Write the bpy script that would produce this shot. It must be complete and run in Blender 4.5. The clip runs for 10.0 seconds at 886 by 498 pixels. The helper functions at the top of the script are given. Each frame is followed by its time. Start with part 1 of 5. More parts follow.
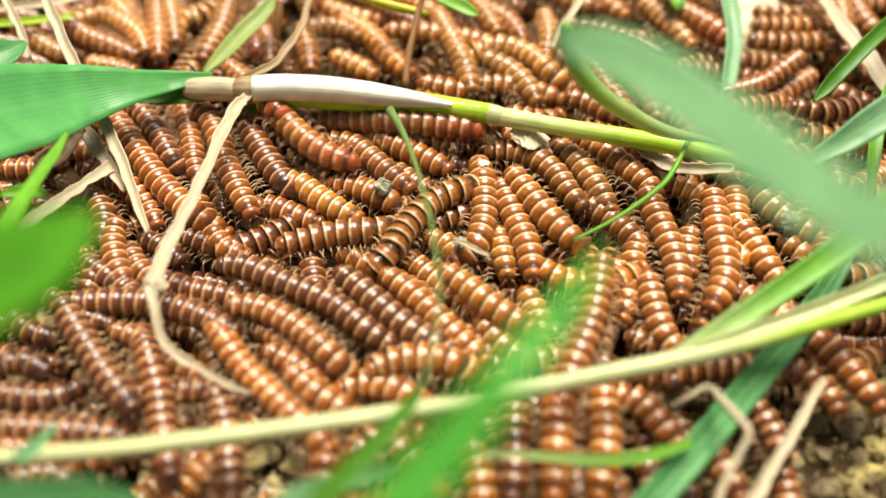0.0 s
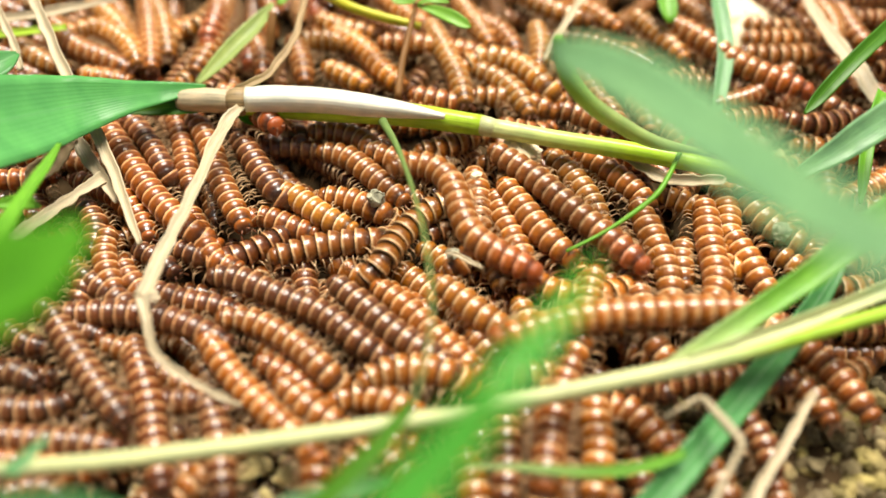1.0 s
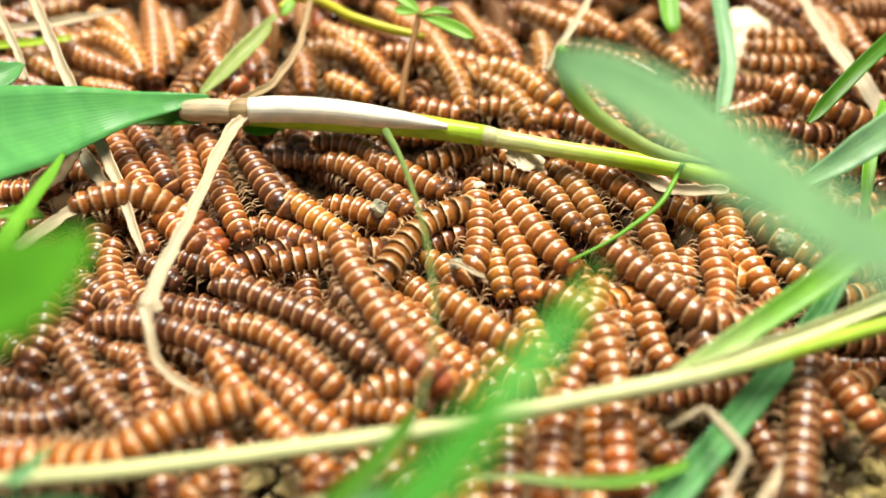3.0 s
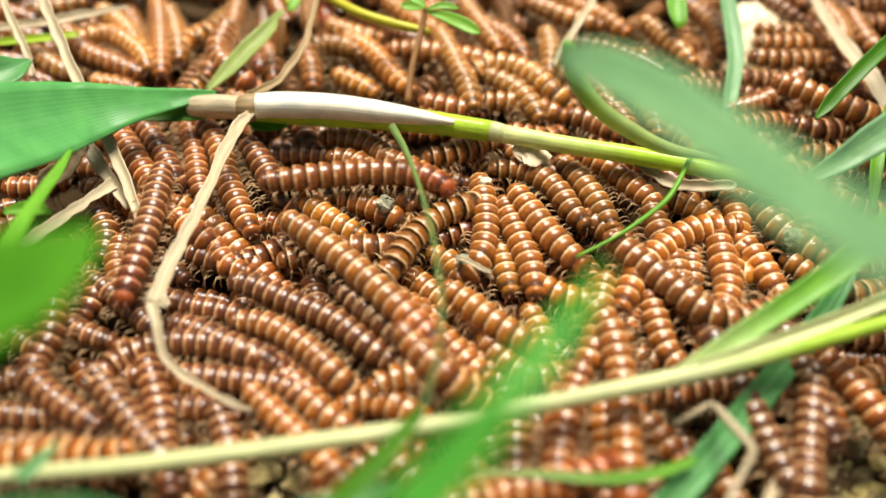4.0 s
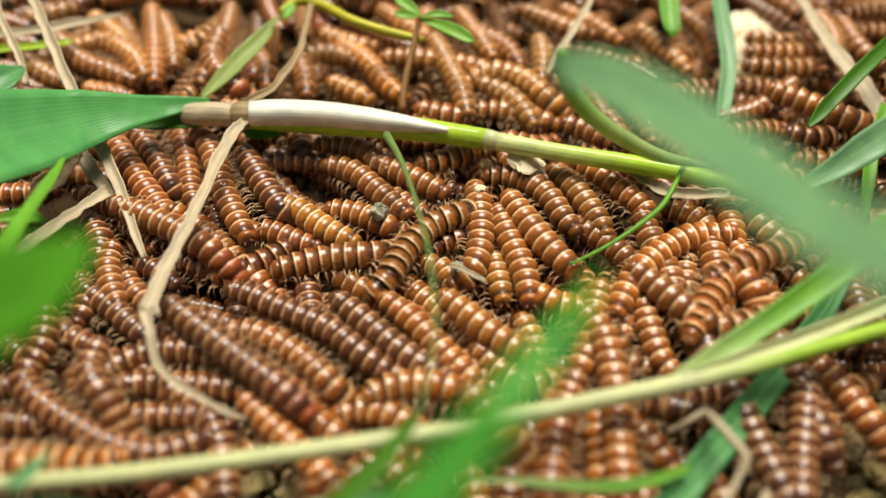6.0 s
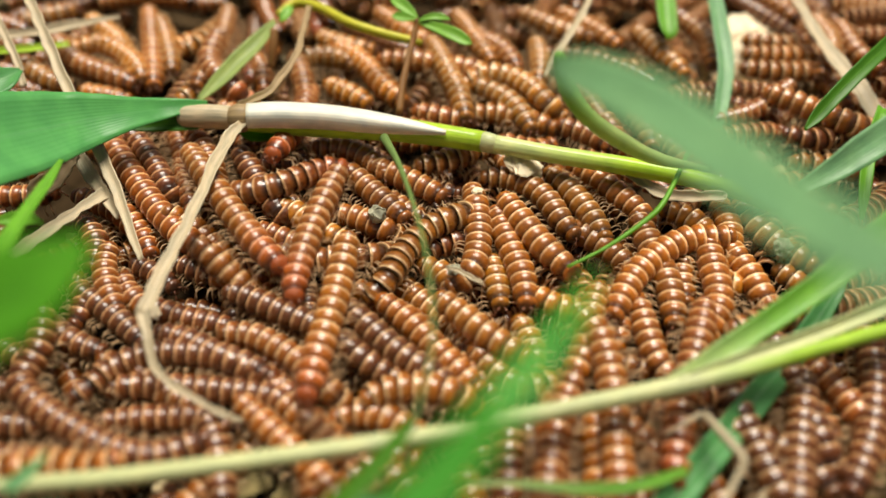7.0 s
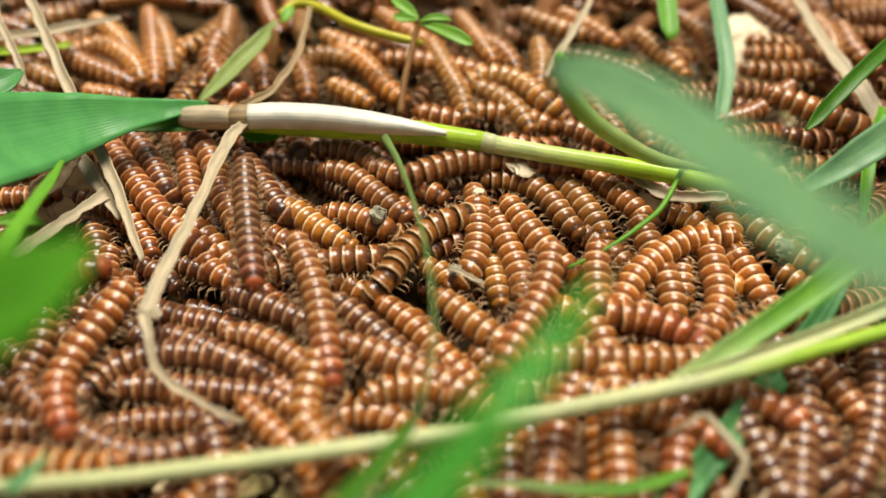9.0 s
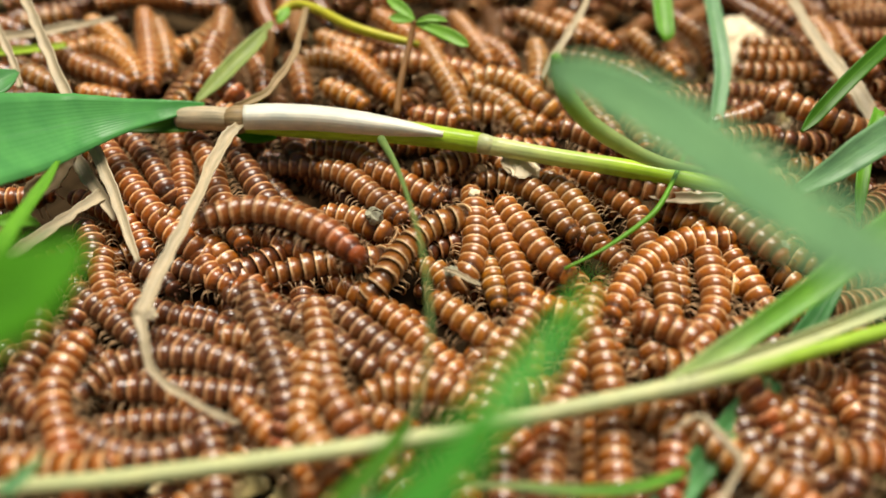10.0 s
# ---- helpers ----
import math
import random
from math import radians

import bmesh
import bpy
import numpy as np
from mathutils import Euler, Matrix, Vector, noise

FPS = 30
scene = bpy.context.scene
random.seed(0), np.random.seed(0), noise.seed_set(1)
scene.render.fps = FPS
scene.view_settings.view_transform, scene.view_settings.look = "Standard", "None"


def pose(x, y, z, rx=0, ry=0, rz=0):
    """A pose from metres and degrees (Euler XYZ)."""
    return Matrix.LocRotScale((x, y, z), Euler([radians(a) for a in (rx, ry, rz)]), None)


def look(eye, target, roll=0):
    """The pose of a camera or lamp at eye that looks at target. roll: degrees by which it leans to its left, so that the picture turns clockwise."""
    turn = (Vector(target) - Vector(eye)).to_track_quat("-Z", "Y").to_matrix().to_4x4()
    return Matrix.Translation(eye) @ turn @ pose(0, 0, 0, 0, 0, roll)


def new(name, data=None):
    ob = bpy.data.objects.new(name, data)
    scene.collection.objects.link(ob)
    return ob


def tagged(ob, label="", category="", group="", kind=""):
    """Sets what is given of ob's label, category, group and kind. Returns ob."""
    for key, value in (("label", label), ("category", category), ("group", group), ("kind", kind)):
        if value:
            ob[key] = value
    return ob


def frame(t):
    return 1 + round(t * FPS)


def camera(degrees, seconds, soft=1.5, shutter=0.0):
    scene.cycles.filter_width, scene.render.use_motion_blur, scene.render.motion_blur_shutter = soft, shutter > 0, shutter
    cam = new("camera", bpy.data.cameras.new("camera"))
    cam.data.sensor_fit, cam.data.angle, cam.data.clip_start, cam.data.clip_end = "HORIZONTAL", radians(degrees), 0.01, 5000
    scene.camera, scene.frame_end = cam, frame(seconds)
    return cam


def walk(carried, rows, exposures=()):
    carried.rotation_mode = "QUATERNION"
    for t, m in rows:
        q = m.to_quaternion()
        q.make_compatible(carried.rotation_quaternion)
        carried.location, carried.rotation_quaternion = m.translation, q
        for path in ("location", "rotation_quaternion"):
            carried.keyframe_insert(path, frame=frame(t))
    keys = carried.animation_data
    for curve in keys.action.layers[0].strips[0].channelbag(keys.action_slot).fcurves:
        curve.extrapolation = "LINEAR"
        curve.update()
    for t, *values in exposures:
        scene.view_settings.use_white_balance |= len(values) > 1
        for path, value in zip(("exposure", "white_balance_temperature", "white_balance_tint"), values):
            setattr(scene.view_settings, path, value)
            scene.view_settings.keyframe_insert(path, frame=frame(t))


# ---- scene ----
# The camera: held by hand a hand's width above a swarm of millipedes, turning a little.
EYE = (0.0, -0.08264, 0.10648)
PITCH = 40.0          # degrees above straight down, at the start
cam = camera(52.0, 10.0, soft=1.5, shutter=0.5)
cam.data.dof.use_dof = True
cam.data.dof.focus_distance = 0.136
cam.data.dof.aperture_fstop = 7.4
# seconds, turn to the left, tilt upwards
SWAY = [
    (0.0, 0.00, 0.00), (0.5, -0.27, 0.36), (1.0, -0.46, 0.71), (1.5, -0.37, 0.48), (2.0, -0.39, 1.00), (2.5, -0.46, 1.43),
    (3.2, -0.15, 1.28), (4.0, 0.14, 1.07), (4.5, 0.04, 1.18), (5.0, 0.04, 1.21), (5.5, -0.11, 1.43), (6.2, -0.26, 1.58),
    (7.0, -0.39, 1.71), (7.5, -0.46, 1.84), (8.0, -0.46, 1.92), (8.5, -0.36, 1.78), (9.0, -0.32, 1.75), (9.5, -0.50, 1.75),
    (10.0, -0.57, 1.82),
]
walk(cam, [(t, pose(0, 0, 0) @ Matrix.Translation(EYE) @ pose(0, 0, 0, PITCH) @ pose(0, 0, 0, up, yaw, 0)) for t, yaw, up in SWAY],
     exposures=[(0.0, 0.38), (1.0, 0.40), (2.5, 0.50), (4.0, 0.26), (5.0, -0.14), (7.0, -0.14), (8.0, -0.13), (10.0, -0.19)])

# World: a bright clouded sky.
world = bpy.data.worlds.new("sky")
scene.world = world
world.use_nodes = True
wn = world.node_tree.nodes
sky = wn.new("ShaderNodeTexSky")
sky.sky_type, sky.sun_disc = "NISHITA", False
sky.sun_elevation, sky.sun_rotation = radians(72), radians(19)
sky.dust_density, sky.air_density = 4.0, 1.0
wn["Background"].inputs["Strength"].default_value = 0.030
haze = wn.new("ShaderNodeHueSaturation")
haze.inputs["Saturation"].default_value = 0.10
world.node_tree.links.new(sky.outputs[0], haze.inputs["Color"])
world.node_tree.links.new(haze.outputs[0], wn["Background"].inputs["Color"])
sun = new("sun", bpy.data.lights.new("sun", "SUN"))
sun.data.energy, sun.data.angle, sun.data.color = 6.5, radians(34), (1.0, 0.93, 0.80)
sun.matrix_world = look((0.06, 0.17, 0.55), (0, 0, 0))


# ---- materials ----
def material(name, rough=0.5, spec=0.5):
    m = bpy.data.materials.new(name)
    m.use_nodes = True
    b = m.node_tree.nodes["Principled BSDF"]
    b.inputs["Roughness"].default_value = rough
    b.inputs["Specular IOR Level"].default_value = spec
    return m, m.node_tree.nodes, m.node_tree.links, b


def ramp(nodes, stops):
    r = nodes.new("ShaderNodeValToRGB")
    while len(r.color_ramp.elements) < len(stops):
        r.color_ramp.elements.new(0.5)
    for e, (p, c) in zip(r.color_ramp.elements, stops):
        e.position, e.color = p, (*c, 1)
    return r


def noise_node(nodes, links, scale, detail=4, vector=None):
    n = nodes.new("ShaderNodeTexNoise")
    n.inputs["Scale"].default_value, n.inputs["Detail"].default_value = scale, detail
    if vector:
        links.new(vector, n.inputs["Vector"])
    return n


def mixed(nodes, links, kind, fac, a, b):
    x = nodes.new("ShaderNodeMix")
    x.data_type, x.blend_type = "RGBA", kind
    for sock, v in ((x.inputs[0], fac), (x.inputs[6], a), (x.inputs[7], b)):
        if isinstance(v, (int, float)):
            sock.default_value = v
        elif isinstance(v, tuple):
            sock.default_value = (*v, 1)
        else:
            links.new(v, sock)
    return x.outputs[2]


def bumped(nodes, links, b, height, strength, distance):
    k = nodes.new("ShaderNodeBump")
    k.inputs["Strength"].default_value, k.inputs["Distance"].default_value = strength, distance
    links.new(height, k.inputs["Height"])
    links.new(k.outputs[0], b.inputs["Normal"])


def scalar(n, l, kind, a, b, c=None):
    """A math node; a, b and c are sockets or numbers."""
    m = n.new("ShaderNodeMath")
    m.operation = kind
    for sock, v in zip(m.inputs, (a, b, c)):
        if isinstance(v, (int, float)):
            sock.default_value = v
        elif v is not None:
            l.new(v, sock)
    return m.outputs[0]


def spanned(n, l, value, f0, f1, t0, t1):
    m = n.new("ShaderNodeMapRange")
    for key, v in (("From Min", f0), ("From Max", f1), ("To Min", t0), ("To Max", t1)):
        m.inputs[key].default_value = v
    l.new(value, m.inputs["Value"])
    return m.outputs[0]


def chitin(name, dark, mid, pale):
    """Polished shell of a body ring: brown, with a thin pale hind rim; x runs along the body, 1 is the girth."""
    m, n, l, b = material(name, 0.4, 0.14)
    uv = n.new("ShaderNodeUVMap")
    sep = n.new("ShaderNodeSeparateXYZ")
    l.new(uv.outputs[0], sep.inputs[0])
    spread = n.new("ShaderNodeMapping")
    spread.inputs["Scale"].default_value = (0.6, 3.0, 1.0)
    l.new(uv.outputs[0], spread.inputs[0])
    inf = n.new("ShaderNodeObjectInfo")
    l.new(scalar(n, l, "MULTIPLY", inf.outputs["Random"], 31.0), spread.inputs["Location"])
    wob = noise_node(n, l, 5.0, 2, spread.outputs[0])
    along = scalar(n, l, "MULTIPLY_ADD", scalar(n, l, "SUBTRACT", wob.outputs["Fac"], 0.5), 0.13, sep.outputs["X"])
    # pale rim, amber translucent edge, brown middle, dark waist that slides under the next ring
    r = ramp(n, [(0.0, pale), (0.08, pale), (0.15, tuple(0.55 * a + 0.45 * c for a, c in zip(mid, pale))), (0.23, mid), (0.50, mid), (0.74, dark), (0.82, tuple(0.55 * c for c in dark))])
    l.new(along, r.inputs[0])
    big = noise_node(n, l, 3.0, 3, spread.outputs[0])
    tone = scalar(n, l, "MULTIPLY", spanned(n, l, inf.outputs["Random"], 0, 1, 0.88, 1.14), spanned(n, l, big.outputs["Fac"], 0.3, 0.7, 0.72, 1.22))
    vm = n.new("ShaderNodeVectorMath")
    vm.operation = "SCALE"
    l.new(r.outputs[0], vm.inputs[0])
    l.new(tone, vm.inputs["Scale"])
    c = mixed(n, l, "MULTIPLY", 1.0, vm.outputs[0], inf.outputs["Color"])
    # dust that lies in patches on the back
    dust = noise_node(n, l, 11.0, 5, spread.outputs[0])
    c = mixed(n, l, "MIX", spanned(n, l, dust.outputs["Fac"], 0.62, 0.76, 0.0, 0.30), c, (0.36, 0.22, 0.10))
    l.new(c, b.inputs["Base Color"])
    fine = noise_node(n, l, 30.0, 3, spread.outputs[0])
    l.new(spanned(n, l, fine.outputs["Fac"], 0.3, 0.7, 0.30, 0.52), b.inputs["Roughness"])
    dent = noise_node(n, l, 7.0, 2, spread.outputs[0])
    # fine lines that run along the body
    lines = n.new("ShaderNodeMapping")
    lines.inputs["Scale"].default_value = (0.25, 9.0, 1.0)
    l.new(spread.outputs[0], lines.inputs[0])
    comb = noise_node(n, l, 4.0, 2, lines.outputs[0])
    relief = scalar(n, l, "MULTIPLY_ADD", dent.outputs["Fac"], 1.3, fine.outputs["Fac"])
    bumped(n, l, b, scalar(n, l, "MULTIPLY_ADD", comb.outputs["Fac"], 0.7, relief), 0.8, 0.00014)
    b.inputs["Coat Weight"].default_value = 1.0
    b.inputs["Coat Roughness"].default_value = 0.27
    b.inputs["Coat IOR"].default_value = 1.62
    return m


def plain(name, colour, rough, vary=0.25, scale=400.0, bump=0.0001, translucent=0.0, islands=False, spec=0.5):
    m, n, l, b = material(name, rough, spec)
    co = n.new("ShaderNodeTexCoord")
    a = noise_node(n, l, scale, 5, co.outputs["Object"])
    r = ramp(n, [(0.3, tuple(c * (1 - vary) for c in colour)), (0.7, tuple(min(1, c * (1 + vary)) for c in colour))])
    l.new(a.outputs["Fac"], r.inputs[0])
    c = r.outputs[0]
    if islands:
        g = n.new("ShaderNodeNewGeometry")
        k = ramp(n, [(0.0, (0.55, 0.55, 0.6)), (0.5, (0.95, 0.95, 0.85)), (0.8, (1.1, 1.15, 0.7)), (1.0, (1.6, 1.55, 1.4))])
        l.new(g.outputs["Random Per Island"], k.inputs[0])
        c = mixed(n, l, "MULTIPLY", 1.0, c, k.outputs[0])
    l.new(c, b.inputs["Base Color"])
    bumped(n, l, b, a.outputs["Fac"], 0.4, bump)
    if translucent:
        see_through(m, n, l, b, r.outputs[0], translucent)
    return m


def see_through(m, n, l, b, colour, amount):
    t = n.new("ShaderNodeBsdfTranslucent")
    l.new(colour, t.inputs["Color"])
    x = n.new("ShaderNodeMixShader")
    x.inputs[0].default_value = amount
    l.new(b.outputs[0], x.inputs[1])
    l.new(t.outputs[0], x.inputs[2])
    l.new(x.outputs[0], n["Material Output"].inputs["Surface"])


def leafy(name, colour, vein, rough=0.38, ribs=13.0, translucent=0.35, fibre=0.18, midrib=0.5, then=None):
    """Leaf or straw: parallel veins along the blade. UV: x across, y along in cm."""
    m, n, l, b = material(name, rough, 0.4)
    uv = n.new("ShaderNodeUVMap")
    sep = n.new("ShaderNodeSeparateXYZ")
    l.new(uv.outputs[0], sep.inputs[0])
    wav = n.new("ShaderNodeMath")
    wav.operation = "MULTIPLY"
    wav.inputs[1].default_value = ribs * 6.283
    l.new(sep.outputs["X"], wav.inputs[0])
    sn = n.new("ShaderNodeMath")
    sn.operation = "SINE"
    l.new(wav.outputs[0], sn.inputs[0])
    mp = n.new("ShaderNodeMapping")
    mp.inputs["Scale"].default_value = (9.0, 0.6, 1.0)
    l.new(uv.outputs[0], mp.inputs[0])
    streak = noise_node(n, l, 4.0, 6, mp.outputs[0])
    mp2 = n.new("ShaderNodeMapping")
    mp2.inputs["Scale"].default_value = (1.0, 1.3, 1.0)
    l.new(uv.outputs[0], mp2.inputs[0])
    blot = noise_node(n, l, 2.0, 4, mp2.outputs[0])
    r1 = ramp(n, [(0.3, tuple(c * (1 - fibre * 1.6) for c in colour)), (0.7, tuple(min(1, c * (1 + fibre)) for c in colour))])
    l.new(streak.outputs["Fac"], r1.inputs[0])
    c = r1.outputs[0]
    if then:  # start and end in cm along the stem, colour from there on
        c = mixed(n, l, "MIX", spanned(n, l, sep.outputs["Y"], then[0], then[1], 0.0, 1.0), c, then[2])
    rb = ramp(n, [(0.35, (0.78, 0.82, 0.8)), (0.7, (1.12, 1.08, 1.0))])
    l.new(blot.outputs["Fac"], rb.inputs[0])
    c = mixed(n, l, "MULTIPLY", 1.0, c, rb.outputs[0])
    mv = n.new("ShaderNodeMapRange")
    mv.inputs["From Min"].default_value = 0.55
    mv.inputs["To Max"].default_value = 0.10
    l.new(sn.outputs[0], mv.inputs["Value"])
    c = mixed(n, l, "MIX", mv.outputs[0], c, vein)
    mid = n.new("ShaderNodeMath")
    mid.operation = "SUBTRACT"
    mid.inputs[1].default_value = 0.5
    l.new(sep.outputs["X"], mid.inputs[0])
    ab = n.new("ShaderNodeMath")
    ab.operation = "ABSOLUTE"
    l.new(mid.outputs[0], ab.inputs[0])
    mm = n.new("ShaderNodeMapRange")
    mm.inputs["From Min"].default_value, mm.inputs["From Max"].default_value = 0.01, 0.035
    mm.inputs["To Min"].default_value, mm.inputs["To Max"].default_value = midrib, 0.0
    l.new(ab.outputs[0], mm.inputs["Value"])
    c = mixed(n, l, "MIX", mm.outputs[0], c, vein)
    l.new(c, b.inputs["Base Color"])
    bumped(n, l, b, sn.outputs[0], 0.2, 0.00003)
    if translucent:
        see_through(m, n, l, b, c, translucent)
    return m


# Dark tone: front-corner shade put into the colour; amber also carries the brighter back.
SHELLS = [
    chitin("chestnut_shell", (0.105, 0.026, 0.001), (0.252, 0.066, 0.003), (0.78, 0.45, 0.20)),
    chitin("russet_shell", (0.136, 0.037, 0.002), (0.320, 0.094, 0.004), (0.82, 0.50, 0.23)),
    chitin("shaded_dark_shell", (0.055, 0.013, 0.001), (0.130, 0.032, 0.002), (0.66, 0.35, 0.15)),
    chitin("lit_amber_shell", (0.180, 0.058, 0.003), (0.410, 0.138, 0.006), (0.86, 0.57, 0.28)),
]
RED_HEAD = plain("red_head", (0.30, 0.066, 0.014), 0.3, 0.3, 900)
FEELER = plain("brown_feeler", (0.20, 0.07, 0.03), 0.4, 0.3, 900)
LEG = plain("pale_leg", (0.64, 0.42, 0.22), 0.35, 0.3, 900, translucent=0.3)
EYE_BLACK = plain("eye_black", (0.012, 0.010, 0.010), 0.3, 0.2, 900)
LEAF = leafy("broad_green", (0.11, 0.43, 0.10), (0.20, 0.52, 0.20), 0.30, 16, 0.35, 0.07, 0.25, (0.0, 1.1, (0.13, 0.46, 0.13)))
BLUELEAF = leafy("blue_green_blade", (0.24, 0.48, 0.23), (0.34, 0.58, 0.32), 0.34, 11)
BLADE = leafy("fresh_green_blade", (0.19, 0.50, 0.035), (0.34, 0.62, 0.10), 0.4, 9)
BLADE2 = leafy("cool_green_blade", (0.12, 0.38, 0.12), (0.34, 0.58, 0.30), 0.30, 9)
NEARBLADE = leafy("near_green_blade", (0.11, 0.50, 0.055), (0.22, 0.60, 0.12), 0.4, 9, 0.4, 0.08)
DARKBLADE = leafy("dark_green_blade", (0.075, 0.24, 0.012), (0.18, 0.38, 0.05), 0.42, 7)
HERB = leafy("herb_green", (0.10, 0.40, 0.004), (0.15, 0.48, 0.02), 0.8, 5, 0.45)
ROLLED = leafy("rolled_blade", (0.24, 0.56, 0.03), (0.42, 0.66, 0.14), 0.36, 5, 0.4, 0.1, 0.3, (0.3, 1.6, (0.52, 0.66, 0.24)))
DROOP = leafy("drooping_stem", (0.20, 0.31, 0.085), (0.30, 0.40, 0.15), 0.5, 5, 0.25, 0.2, 0.0)
SPROUT = leafy("sprout_green", (0.30, 0.62, 0.08), (0.42, 0.70, 0.18), 0.4, 5, 0.4, 0.1)
CREEPERLEAF = leafy("pale_green_blade", (0.42, 0.54, 0.16), (0.54, 0.62, 0.26), 0.4, 5, 0.35, 0.12, 0.4)
FORK = leafy("fork_stem", (0.66, 0.68, 0.38), (0.74, 0.75, 0.48), 0.30, 6, 0.15, 0.12, 0.0, (0.1, 1.5, (0.38, 0.60, 0.05)))
FORKLEAF = leafy("fork_blade", (0.62, 0.72, 0.34), (0.60, 0.74, 0.34), 0.36, 9, 0.35, 0.1, 0.3, (0.0, 1.6, (0.22, 0.54, 0.06)))
RUNNER = leafy("runner_stem", (0.74, 0.80, 0.36), (0.80, 0.84, 0.45), 0.28, 6, 0.15, 0.15, 0.0, (0.2, 2.2, (0.44, 0.68, 0.04)))
LIME = leafy("lime_stem", (0.46, 0.68, 0.05), (0.72, 0.82, 0.30), 0.28, 6, 0.15, 0.2, 0.0)
YELLOW = leafy("yellow_stem", (0.66, 0.62, 0.045), (0.75, 0.70, 0.15), 0.4, 5, 0.15, 0.25, 0.0)
PALEGREEN = leafy("pale_stem", (0.62, 0.65, 0.33), (0.74, 0.75, 0.48), 0.38, 7, 0.12, 0.15, 0.0)
# Cream includes the white highlight along the stem's upper side.
CREAM = leafy("lit_pale_sheath", (0.90, 0.88, 0.78), (0.90, 0.88, 0.80), 0.38, 9, 0.15, 0.04, 0.0)
STRAW = leafy("dry_straw", (0.60, 0.49, 0.33), (0.74, 0.64, 0.47), 0.5, 6, 0.15, 0.22, 0.0)
STRAW2 = leafy("weathered_straw", (0.42, 0.29, 0.15), (0.56, 0.42, 0.25), 0.55, 6, 0.12, 0.3, 0.0)
DRYBROWN = leafy("dry_brown", (0.36, 0.25, 0.14), (0.50, 0.37, 0.22), 0.6, 6, 0.1, 0.3, 0.0)
STALK = leafy("brown_stalk", (0.30, 0.14, 0.045), (0.42, 0.24, 0.09), 0.45, 4, 0.1, 0.25, 0.0)
SOIL = plain("soil", (0.046, 0.029, 0.014), 1.0, 0.5, 260, 0.0006, spec=0.05)
CRUMB = plain("soil_crumbs", (0.24, 0.19, 0.105), 0.9, 0.5, 500, 0.0003, islands=True, spec=0.1)
PALECRUMB = plain("pale_soil", (0.50, 0.41, 0.28), 0.95, 0.35, 500, 0.0003, islands=True, spec=0.1)
FLAKE = plain("pale_flake", (0.80, 0.68, 0.46), 0.6, 0.2, 500)
GREYCRUMB = plain("grey_crumb", (0.30, 0.29, 0.20), 0.9, 0.4, 900, 0.0003)


# ---- mesh helpers ----
MM = 0.001


def mesh_of(name, bm, mats, smooth=True):
    me = bpy.data.meshes.new(name)
    bm.to_mesh(me)
    bm.free()
    for m in mats:
        me.materials.append(m)
    if smooth:
        for p in me.polygons:
            p.use_smooth = True
    return me


def part(name, bm, mat, parent, label=""):
    ob = new(name, mesh_of(name, bm, [mat]))
    ob.parent = parent
    if label:
        tagged(ob, label)
    return ob


def spline(points, n=8):
    """A smooth line through the points (Catmull-Rom)."""
    p = np.array(points, float)
    q = np.vstack([2 * p[0] - p[1], p, 2 * p[-1] - p[-2]])
    out = []
    for i in range(1, len(q) - 2):
        a, b, c, d = q[i - 1:i + 3]
        for k in range(n):
            u = k / n
            out.append(0.5 * (2 * b + (c - a) * u + (2 * a - 5 * b + 4 * c - d) * u * u + (3 * b - a - 3 * c + d) * u ** 3))
    out.append(p[-1])
    return np.array(out)


def bridge(bm, rings, closed=True, slot=0):
    for a, b in zip(rings, rings[1:]):
        n = len(a)
        for i in range(n if closed else n - 1):
            j = (i + 1) % n
            bm.faces.new((a[i], a[j], b[j], b[i])).material_index = slot


def limb(bm, pts, radii, sides=4, slot=0):
    rings = []
    pts = [Vector(p) for p in pts]
    for i, p in enumerate(pts):
        d = (pts[min(i + 1, len(pts) - 1)] - pts[max(i - 1, 0)]).normalized()
        u = d.orthogonal().normalized()
        v = d.cross(u)
        rings.append([bm.verts.new(p + (u * math.cos(a) + v * math.sin(a)) * radii[i]) for a in [2 * math.pi * k / sides for k in range(sides)]])
    bridge(bm, rings, True, slot)
    bm.faces.new(rings[-1]).material_index = slot


# ---- one millipede: rings, head and tail; in girths, head towards +x ----
PITCH_OF_RING = 0.51


def paint_uv(bm):
    """UV of a shell: x along the ring, y round it."""
    layer = bm.loops.layers.uv.new("uv")
    for f in bm.faces:
        c = f.calc_center_median()
        turn = math.atan2(c.y, c.z) / (2 * math.pi)
        for lp in f.loops:
            v = lp.vert.co
            a = math.atan2(v.y, v.z) / (2 * math.pi)
            a += round(turn - a)
            lp[layer].uv = ((v.x + 0.28) / 0.6, a + 0.5)


def ring_mesh(shell):
    bm = bmesh.new()
    prof = [(-0.235, 0.400), (-0.275, 0.490), (-0.274, 0.538), (-0.248, 0.555), (-0.215, 0.545), (-0.17, 0.541), (-0.10, 0.545), (-0.03, 0.537), (0.04, 0.514), (0.10, 0.482), (0.16, 0.445), (0.25, 0.405), (0.40, 0.370)]
    rows = []
    for x, r in prof:
        row = []
        for k in range(16):
            a = 2 * math.pi * k / 16
            z = math.cos(a) * r
            row.append(bm.verts.new((x, math.sin(a) * r * 1.02, max(z, -0.40))))
        rows.append(row)
    bridge(bm, rows)
    bm.faces.new(rows[0])
    bm.faces.new(rows[-1])
    paint_uv(bm)
    bmesh.ops.recalc_face_normals(bm, faces=bm.faces)
    return mesh_of("ring", bm, [shell])


